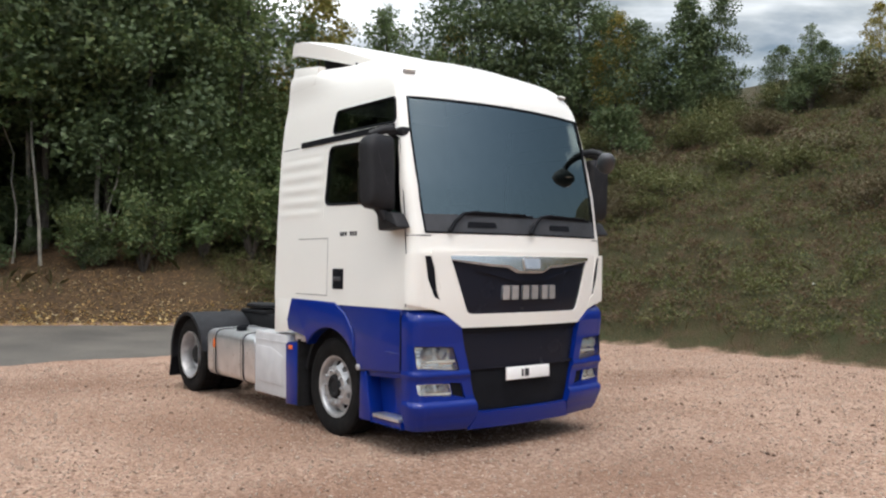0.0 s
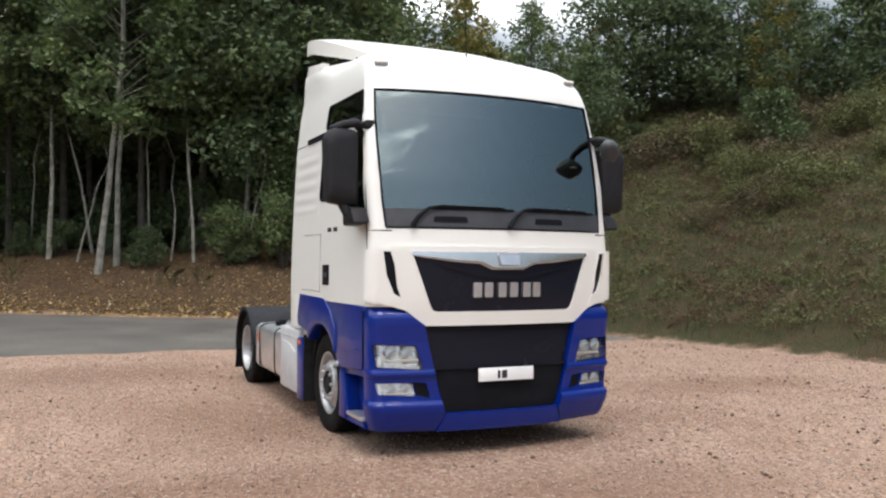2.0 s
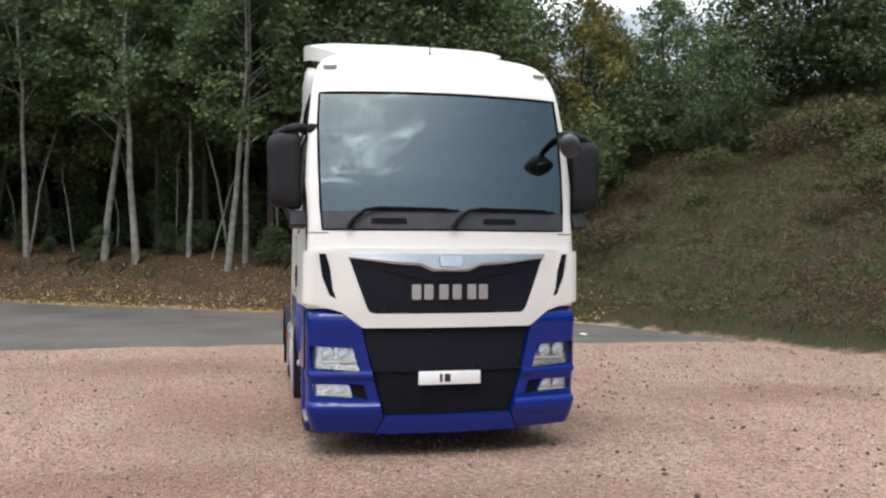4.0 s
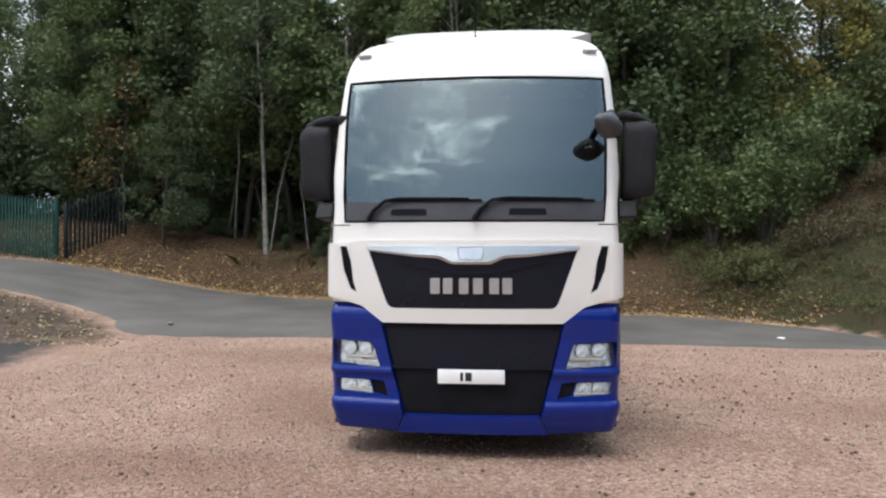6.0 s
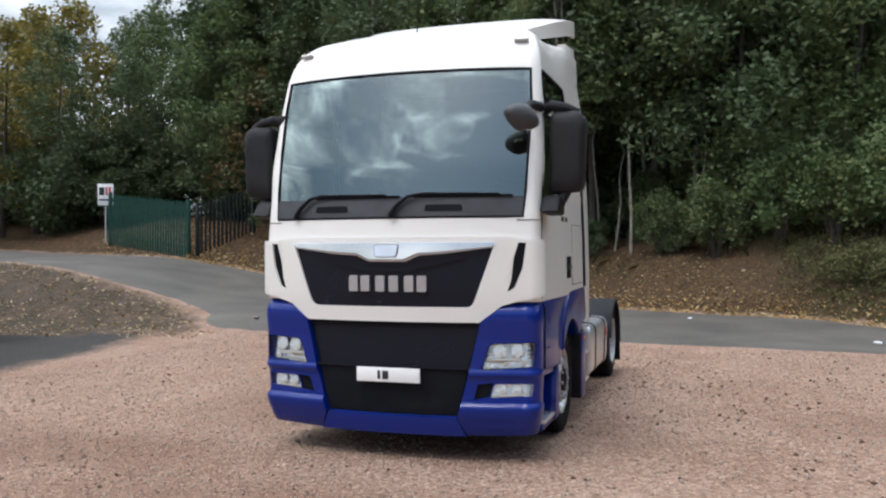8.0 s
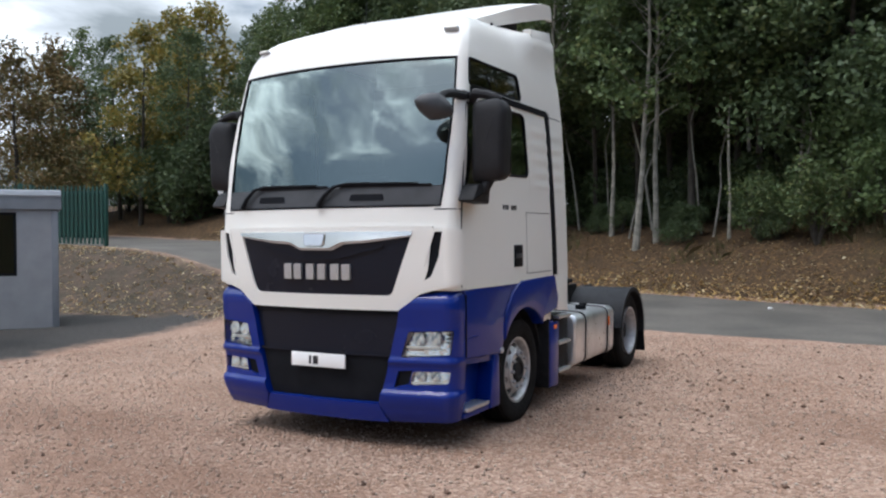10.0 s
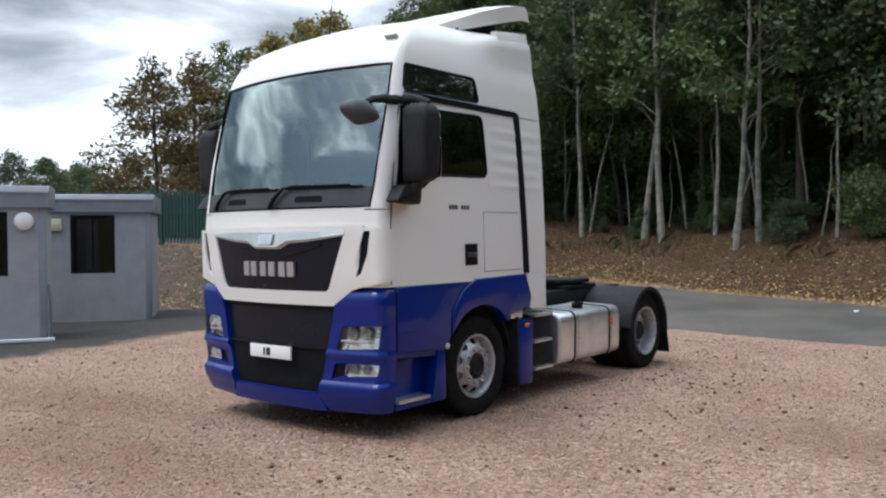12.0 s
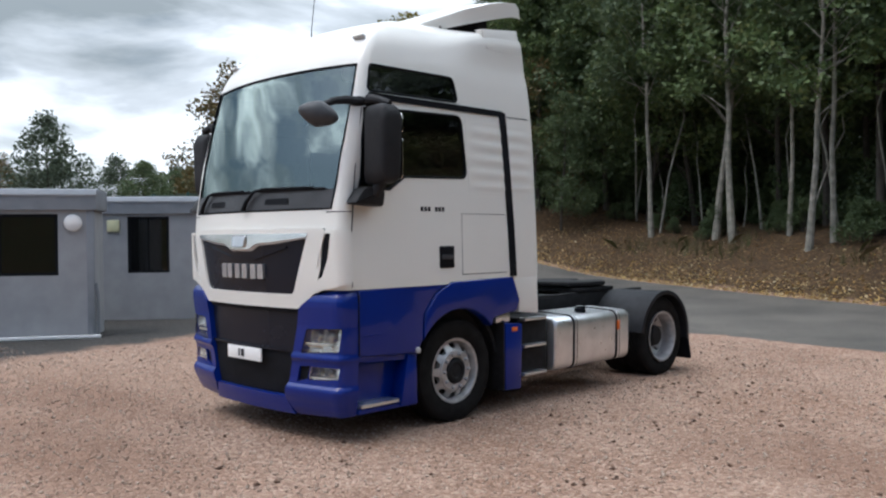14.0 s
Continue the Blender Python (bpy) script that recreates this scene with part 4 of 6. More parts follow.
def build_sides():
    for sg in (1, -1):
        def sx(x):
            return sg * x

        # dark strips along the door's top and back edge
        pts = [CAB.put(CAB.ss(y, 2.803, sg), 2.803, 0.004) for y in np.linspace(0.42, 2.05, 12)]
        part("rain_strip", ribbon(pts, Vector((0, 0, 0.026)), Vector((sg * 0.010, 0, 0))), BLACK, truck, "dark strip over the door")
        if sg > 0:
            rows = [(2.05 + 0.09 * (2.8 - z) / 1.5, z) for z in np.linspace(1.28, 2.815, 12)]
            part("rear_strip", ribbon([CAB.put(CAB.ss(y, z, sg), z, 0.004) for y, z in rows], Vector((0, 0.042, 0)), Vector((sg * 0.010, 0, 0))), BLACK, truck, "dark gap strip behind the door")
        # thin shut lines: door front edge, locker lid, pillar foot
        def shut(rows, r=0.0045):
            part("shut_line", tube([CAB.put(CAB.ss(y, z, sg), z, 0.0) for y, z in rows], r, 5), BLACK, truck)
        shut([(0.215, 1.26), (0.215, 1.7), (0.225, 2.2), (0.28, 2.7)])
        shut([(1.45, 1.32), (1.45, 1.86), (2.03, 1.86)], 0.003)
        shut([(2.05, 1.32), (1.45, 1.32)], 0.003)
        shut([(2.12, 2.785), (2.43, 2.785)], 0.004)
        part("shut_line", tube([CAB.put(sg * s, 1.862, 0.0) for s in (0.93, 1.0, 1.06, 1.12, 1.2, 1.204)], 0.0045, 5), BLACK, truck)
        # soft ribs pressed into the rear side wall
        def press(u, z):
            y = CAB.put(u, z).y
            edge = float(smoothstep(1.56, 1.75, y) * smoothstep(2.44, 2.36, y) * smoothstep(2.04, 2.12, z) * smoothstep(2.72, 2.64, z))
            return 0.0012 + 0.0065 * edge * (0.5 - 0.5 * math.cos(2 * math.pi * (z - 2.04) / 0.126))
        part("pressed_ribs", patch(CAB, side_poly([(1.56, 2.04), (2.45, 2.04), (2.45, 2.72), (1.54, 2.72)], sg), press, 0.004, (), 14, 64), WHITE, truck, "softly ribbed side wall")
        # door handle
        p = CAB.put(CAB.ss(1.25, 1.48, sg), 1.48, 0)
        h = part("door_handle", box(p.x - 0.012, p.x + 0.012, 1.16, 1.34, 1.385, 1.575, 0.010, 3), BLACK, truck, "black recessed handle")
        part("grip", box(p.x + sg * 0.012 - 0.008, p.x + sg * 0.012 + 0.008, 1.18, 1.32, 1.46, 1.50, 0.006), GREY_PLASTIC, h)
        # small dark bars where the model mark sits
        for k in range(7):
            if k == 3:
                continue
            y = 0.95 + k * 0.042
            q = CAB.put(CAB.ss(y, 1.895, sg), 1.895, 0)
            part("mark_bar", box(q.x - 0.003, q.x + 0.003, y, y + 0.03, 1.875, 1.915, 0.001, 1), INK, truck, "small dark bar")
        # blue lower side: door foot, wheel arch panel, rear quarter
        hub, arch = (1.42, 0.46), 0.555
        A = [(hub[0] + arch * math.cos(t), hub[1] + arch * math.sin(t)) for t in np.linspace(radians(152), radians(42), 16)]
        door = [(0.272, 0.70), (0.90, 0.67), A[0], A[1], (0.98, 1.0), (1.12, 1.17), (1.30, 1.262), (0.272, 1.24)]
        foot = prism(door, "x", sx(1.10), sx(1.190), 0.022, 3)
        for v in foot.verts:
            v.co.x -= sg * 0.022 * (1 - float(smoothstep(0.27, 1.0, v.co.y)))
        part("door_foot", foot, BLUE, truck)
        # shut gap and a small crease low on the door
        part("shut_line", tube([(sx(1.172), 0.272, z) for z in (0.72, 0.95, 1.2)], 0.006, 5), BLACK, truck)
        part("door_crease", tube([(sx(1.168), 0.31, 0.862), (sx(1.172), 0.42, 0.868), (sx(1.172), 0.55, 0.868)], [0.002, 0.008, 0.002], 6), BLUE, truck)
        cr = [(1.30, 1.262), (1.12, 1.17), (0.98, 1.0), A[1]]
        archp = [*A[1:], (1.86, 0.90), (2.20, 0.95), (2.235, 1.05), (2.14, 1.275), *cr[:-1]]
        part("wheel_arch_panel", prism(archp, "x", sx(1.08), sx(1.203), 0.018, 3), BLUE, truck)
        rearp = [(2.03, 0.20), (2.265, 0.19), (2.285, 0.82), (2.03, 0.84)]
        rp = part("rear_arch_panel", prism(rearp, "x", sx(0.86), sx(1.19), 0.02), BLUE, truck)
        part("arch_flap", box(sx(0.78), sx(1.182), 2.008, 2.028, 0.20, 0.86, 0.004), CHASSIS, rp, "black flap behind the front wheel")
        part("side_reflector", box(sx(1.195) - 0.004, sx(1.195) + 0.004, 2.12, 2.20, 0.755, 0.795, 0.004), ORANGE, rp, "orange reflector")
        part("hinge_plate", box(sx(1.13) - 0.03, sx(1.13) + 0.03, 1.93, 2.13, 0.845, 0.93, 0.008), ALU, truck, "bare metal bracket")
        # arch liner
        L = [(hub[0] + 0.60 * math.cos(t), hub[1] + 0.60 * math.sin(t)) for t in np.linspace(radians(160), radians(10), 22)]
        L2 = [(hub[0] + 0.565 * math.cos(t), hub[1] + 0.565 * math.sin(t)) for t in np.linspace(radians(10), radians(160), 22)]
        part("arch_liner", prism(L + L2, "x", sx(0.72), sx(1.10)), CHASSIS, truck, "black wheel-arch liner")
        # entry step recess ahead of the wheel
        st = part("entry_step", box(sx(1.00), sx(1.03), 0.28, 0.93, 0.24, 0.80, 0.004), BLUE, truck, "blue step well with a silver tread")
        part("step_cheek", prism([(0.72, 0.24), (0.91, 0.24), (0.90, 0.66), (0.80, 0.68)], "x", sx(1.0), sx(1.17), 0.012), BLUE, st)
        part("tread", prism([(0.30, 0.285), (0.70, 0.285), (0.70, 0.315), (0.30, 0.315)], "x", sx(1.02), sx(1.168), 0.006), ALU, st, "ribbed silver tread")
        part("tread_base", box(sx(1.0), sx(1.15), 0.28, 0.90, 0.235, 0.28, 0.008), BLUE, st)
        part("well_top", prism([(0.28, 0.66), (0.92, 0.62), (0.92, 0.74), (0.28, 0.76)], "x", sx(1.0), sx(1.15), 0.004), BLUE, st)
        part("side_repeater", lathe([(0.0, 0.036), (0.012, 0.034), (0.022, 0.02), (0.025, 0.0)], 16, "x", (0, 0, 0)), CLEAR_GREY, truck, "clear side repeater", at=pose(sx(1.187), 0.90, 0.70, 0, 0, 0 if sg > 0 else 180) @ Matrix.Scale(0.8, 4))
        # white rear fairing down the back of the cab
        fair = [(2.14, 1.285), (2.235, 1.05), (2.225, 0.93), (2.52, 0.905), (2.51, 1.285)]
        part("rear_fairing", prism(fair, "x", sx(1.05), sx(1.193), 0.01), WHITE, truck)
        wing = prism([(1.90, 3.40), (2.44, 3.38), (2.425, 3.535), (2.395, 3.545), (2.375, 3.655), (1.86, 3.59)], "x", sx(1.0), sx(1.086), 0.012)
        for v in wing.verts:
            v.co.x -= sg * 0.08 * max(0.0, v.co.z - 3.4)
        part("side_fairing", wing, WHITE, truck, "cream-white fairing panel under the deflector")


build_sides()


def build_roof():
    # air deflector rising to the back of the roof, on two stays
    rows = [(1.0, 3.55), (1.32, 3.625), (1.55, 3.735), (1.78, 3.835), (2.02, 3.91), (2.22, 3.955), (2.34, 3.965), (2.40, 3.925)]
    half = [0.30, 0.52, 0.76, 0.95, 1.04, 1.07, 1.08, 1.07]
    skirt = [0.0, 0.02, 0.05, 0.08, 0.09, 0.085, 0.08, 0.05]
    bm = bmesh.new()
    us = np.linspace(-1, 1, 21)
    top, bot = [], []
    for (y, z), w in zip(rows, half):
        top.append([bm.verts.new((u * w, y, z - 0.035 * abs(u) ** 8 - 0.02 * u * u)) for u in us])
    for (y, z), w, sk in zip(rows, half, skirt):
        bot.append([bm.verts.new((u * (w - 0.004), y + 0.5 * sk, z - 0.035 * abs(u) ** 8 - 0.02 * u * u - 0.05 - sk * abs(u) ** 8)) for u in us])
    n = len(us)
    for g, flip in ((top, 0), (bot, 1)):
        for r0, r1 in zip(g, g[1:]):
            for k in range(n - 1):
                bm.faces.new((r0[k], r0[k + 1], r1[k + 1], r1[k]))
    for r0, r1, q0, q1 in zip(top, top[1:], bot, bot[1:]):
        for k in (0, n - 1):
            bm.faces.new((r0[k], r1[k], q1[k], q0[k]))
    for t, b in ((top[0], bot[0]), (top[-1], bot[-1])):
        for k in range(n - 1):
            bm.faces.new((t[k], t[k + 1], b[k + 1], b[k]))
    defl = part("roof_deflector", bm, WHITE, truck, "cream-white air deflector raised on the roof")
    for x in (-0.8, 0.8):
        part("stay", tube([(x * 0.95, 1.62, 3.50), (x, 1.66, 3.66)], 0.018, 6), BLACK, defl)
        part("stay", tube([(x * 0.85, 2.12, 3.60), (x * 0.85, 2.3, 3.92)], 0.02, 6), BLACK, defl)
        part("deflector_bracket", prism([(1.50, 3.50), (1.62, 3.55), (1.60, 3.62)], "x", x * 0.97, x * 1.0), BLACK, defl)
    part("deflector_frame", prism([(1.75, 3.58), (2.30, 3.60), (2.30, 3.86), (2.2, 3.86)], "x", -0.75, 0.75, 0.01), CHASSIS, defl, "black frame under the deflector")


build_roof()


def build_mirrors():
    for sg in (1, -1):
        m = part("mirror_arm", tube([(sg * 1.16, 0.42, 2.74), (sg * 1.22, 0.36, 2.76), (sg * 1.32, 0.36, 2.74), (sg * 1.42, 0.40, 2.70)], [0.045, 0.04, 0.035, 0.03], 10), MIRROR_BLACK, truck, "black mirror arm")
        prof = rounded([(1.195, 2.06), (1.46, 2.09), (1.485, 2.64), (1.42, 2.71), (1.205, 2.70)], 0.05, 4)
        bm = pillow([(sg * x, z) for x, z in prof], "y", 0.29, 0.50, 0.06)
        hs = part("mirror_housing", bm, MIRROR_BLACK, truck, "large black mirror housing")
        inner = rounded([(1.25, 2.10), (1.455, 2.12), (1.46, 2.44), (1.25, 2.44)], 0.03, 3)
        part("mirror_glass", prism([(sg * x, z) for x, z in inner], "y", 0.498, 0.504), CHROME, hs, "mirror glass")
        inner = rounded([(1.25, 2.48), (1.46, 2.48), (1.455, 2.62), (1.41, 2.66), (1.25, 2.66)], 0.03, 3)
        part("mirror_glass", prism([(sg * x, z) for x, z in inner], "y", 0.498, 0.504), CHROME, hs, "mirror glass")
        # lower bracket on the door
        br = rounded([(0.14, 1.92), (0.44, 1.90), (0.46, 2.04), (0.40, 2.06), (0.24, 2.05)], 0.03, 3)
        bm = prism(br, "x", sg * 1.16, sg * 1.30, 0.02)
        part("mirror_bracket", bm, MIRROR_BLACK, truck, "black bracket at the foot of the mirror")
        part("mirror_stalk", tube([(sg * 1.27, 0.36, 2.00), (sg * 1.33, 0.39, 2.10)], [0.05, 0.04], 10), MIRROR_BLACK, truck)
        part("pillar_cap", box(sg * 1.10 - 0.05, sg * 1.10 + 0.05, 0.30, 0.50, 2.705, 2.79, 0.025, 3), MIRROR_BLACK, truck)
    # front kerb mirror on its arm
    arm = part("front_mirror_arm", tube([(1.12, 0.34, 2.745), (1.10, 0.22, 2.75), (1.09, 0.10, 2.73), (1.08, 0.02, 2.69)], [0.04, 0.035, 0.03, 0.03], 10), MIRROR_BLACK, truck, "black arm of the kerb mirror")
    bm = bmesh.new()
    bmesh.ops.create_uvsphere(bm, u_segments=24, v_segments=14, radius=1)
    for v in bm.verts:
        v.co = Vector((v.co.x * 0.16, v.co.y * 0.085, v.co.z * 0.105 * (1 - 0.3 * abs(v.co.x))))
    part("front_mirror_housing", bm, GREY_PLASTIC, arm, "dark grey rounded mirror housing", at=pose(1.06, -0.02, 2.62, 0, 14, 52))
    glass = lathe([(0.0, 0.0), (0.0, 0.07), (0.006, 0.075), (0.006, 0.0)], 20, "z")
    part("mirror_glass", glass, CHROME, arm, "mirror glass", at=pose(1.06, 0.02, 2.555, 15, 24, 0))


build_mirrors()


def build_interior():
    dash = part("dashboard", prism([(0.10, 1.45), (0.72, 1.45), (0.80, 1.75), (0.66, 1.90), (0.30, 1.92), (0.13, 1.86)], "x", -1.10, 1.10, 0.03), DARK_TRIM, truck, "dark grey dashboard")
    for x0 in (-0.72, 0.28):
        v = part("dash_vent", box(x0, x0 + 0.34, 0.30, 0.44, 1.915, 1.945, 0.01), BLACK, dash)
    wheel = lathe([(0.022 * math.cos(t), 0.225 + 0.018 * math.sin(t)) for t in np.linspace(0, 2 * math.pi, 9)[:-1]], 32, "z", closed=True)
    sw = part("steering_wheel", wheel, BLACK, truck, "black steering wheel", at=pose(-0.55, 0.78, 1.92, -30, 0, 0))
    part("spoke", box(-0.21, 0.21, -0.03, 0.03, -0.03, -0.005, 0.008), BLACK, sw)
    part("column", tube([(-0.55, 0.78, 1.90), (-0.55, 0.66, 1.70)], 0.04, 8), BLACK, truck)
    for x in (-0.58, 0.58):
        seat = part("seat_base", box(x - 0.26, x + 0.26, 1.0, 1.5, 1.42, 1.62, 0.06, 3), SEAT, truck, "dark cloth driver seat")
        bm = box(-0.26, 0.26, -0.08, 0.08, 0.0, 0.66, 0.06, 3)
        part("seat_back", bm, SEAT, seat, at=pose(x, 1.50, 1.60, -12, 0, 0))
        bm = box(-0.14, 0.14, -0.05, 0.05, 0.0, 0.2, 0.045, 3)
        part("headrest", bm, SEAT, seat, at=pose(x, 1.64, 2.27, -12, 0, 0))
    part("cab_floor", box(-1.1, 1.1, 0.1, 2.42, 1.27, 1.31), DARK_TRIM, truck)
    part("bunk", box(-1.08, 1.08, 1.82, 2.40, 1.32, 1.75, 0.04), SEAT, truck, "dark bunk behind the seats")


build_interior()


# ---- wheels ----
def ring_disc(r0, r1, hole_r, holes, a0, a1, segs=12, wide=0.9):
    """A dished wheel disc with a ring of round hand holes."""
    bm = bmesh.new()
    rh = (r0 + r1) / 2
    for k in range(holes):
        t0, t1 = 2 * math.pi * k / holes, 2 * math.pi * (k + 1) / holes
        tm = (t0 + t1) / 2
        outer = [(r0, t0), (r0, tm), (r0, t1), (rh, t1), (r1, t1), (r1, (t1 + tm) / 2), (r1, tm), (r1, (t0 + tm) / 2), (r1, t0), (rh, t0)]
        hole = []
        for j in range(segs):
            a = 2 * math.pi * j / segs
            r, t = rh + hole_r * math.cos(a), tm + hole_r * wide * math.sin(a) / rh
            hole.append((r, t))

        def v(rt):
            f = (rt[0] - r0) / (r1 - r0)
            return bm.verts.new((a0 + (a1 - a0) * f, rt[0] * math.cos(rt[1]), rt[0] * math.sin(rt[1])))
        vo, vh = [v(p) for p in outer], [v(p) for p in hole]
        es = [bm.edges.new((vo[j], vo[(j + 1) % len(vo)])) for j in range(len(vo))] + [bm.edges.new((vh[j], vh[(j + 1) % segs])) for j in range(segs)]
        bmesh.ops.triangle_fill(bm, edges=es, use_beauty=True)
        inner = [bm.verts.new(p.co + Vector((-0.018, 0, 0))) for p in vh]
        for j in range(segs):
            bm.faces.new((vh[j], vh[(j + 1) % segs], inner[(j + 1) % segs], inner[j]))
    bmesh.ops.remove_doubles(bm, verts=bm.verts, dist=1e-4)
    return bm


TYRE_R = 0.462


def tyre_mesh(w):
    prof = [(-w * 0.40, 0.285), (-w * 0.47, 0.33), (-w * 0.5, 0.39), (-w * 0.47, 0.43), (-w * 0.44, 0.450), (-w * 0.38, TYRE_R)]
    tread = []
    for k in range(4):
        c = -w * 0.285 + k * w * 0.19
        tread += [(c - w * 0.085, TYRE_R), (c + w * 0.07, TYRE_R), (c + w * 0.075, TYRE_R - 0.013), (c + w * 0.10, TYRE_R - 0.013)]
    prof = prof + tread[:-1] + [(w * 0.38, TYRE_R), (w * 0.44, 0.450), (w * 0.47, 0.43), (w * 0.5, 0.39), (w * 0.47, 0.33), (w * 0.40, 0.285)]
    return lathe(prof, 64, "x", closed=True)


def front_wheel(sg, y):
    side = 0 if sg > 0 else 180
    w = part("wheel", lathe([(-0.13, 0.284), (-0.13, 0.26), (0.05, 0.245), (0.09, 0.25), (0.125, 0.272), (0.13, 0.292), (0.12, 0.292), (0.10, 0.284)], 48, "x", closed=True), ALLOY, truck, "front wheel with a silver steel rim", at=pose(sg * 0.975, y, 0.455, 0, 0, side))
    part("tyre", tyre_mesh(0.30), RUBBER, w, "black tyre, greyed by dust")
    part("wheel_disc", ring_disc(0.186, 0.262, 0.033, 10, 0.118, 0.062, wide=1.15), ALLOY, w, "silver disc with ten large hand holes")
    part("bolt_ring", lathe([(0.100, 0.188), (0.121, 0.187), (0.132, 0.178), (0.134, 0.155), (0.132, 0.122), (0.10, 0.118), (0.06, 0.118), (0.06, 0.188)], 40, "x", closed=True), ALLOY, w)
    part("hub", lathe([(0.06, 0.118), (0.115, 0.117), (0.140, 0.108), (0.152, 0.088), (0.148, 0.066), (0.138, 0.060), (0.138, 0.0)], 32, "x"), CHASSIS, w, "dark greasy hub")
    part("brake_drum", lathe([(-0.10, 0.20), (0.02, 0.215), (0.03, 0.20), (0.03, 0.0)], 28, "x"), CHASSIS, w)
    nut = lathe([(0.126, 0.017), (0.150, 0.017), (0.156, 0.011), (0.156, 0.0)], 6, "x")
    me = finish("nut", nut, ALLOY)
    for k in range(10):
        a = 2 * math.pi * k / 10
        part("nut", me, None, w, at=pose(0.006, 0.152 * math.cos(a), 0.152 * math.sin(a)))
    return w


def rear_wheel(sg, y):
    side = 0 if sg > 0 else 180
    w = part("wheel", lathe([(-0.12, 0.284), (-0.12, 0.26), (0.02, 0.25), (0.11, 0.262), (0.145, 0.274), (0.15, 0.294), (0.14, 0.294), (0.12, 0.284)], 48, "x", closed=True), ALLOY, truck, "deep-dished silver rear wheel", at=pose(sg * 1.0, y, 0.455, 0, 0, side))
    part("tyre", tyre_mesh(0.29), RUBBER, w, "black tyre")
    part("wheel_disc", ring_disc(0.165, 0.255, 0.027, 10, -0.04, 0.0), ALLOY, w, "deep silver disc")
    part("hub", lathe([(-0.05, 0.168), (-0.03, 0.16), (-0.01, 0.13), (0.06, 0.115), (0.075, 0.095), (0.08, 0.0)], 32, "x"), CHASSIS, w, "dark hub")
    part("inner_tyre", tyre_mesh(0.29), RUBBER, w, "inner twin tyre", at=pose(-0.33, 0, 0))
    me = finish("nut", lathe([(-0.03, 0.016), (-0.005, 0.016), (0.0, 0.01), (0.0, 0.0)], 6, "x"), ALLOY)
    for k in range(10):
        a = 2 * math.pi * k / 10
        part("nut", me, None, w, at=pose(0, 0.143 * math.cos(a), 0.143 * math.sin(a)))
    return w


for sg in (1, -1):
    front_wheel(sg, 1.44)
    rear_wheel(sg, 4.93)


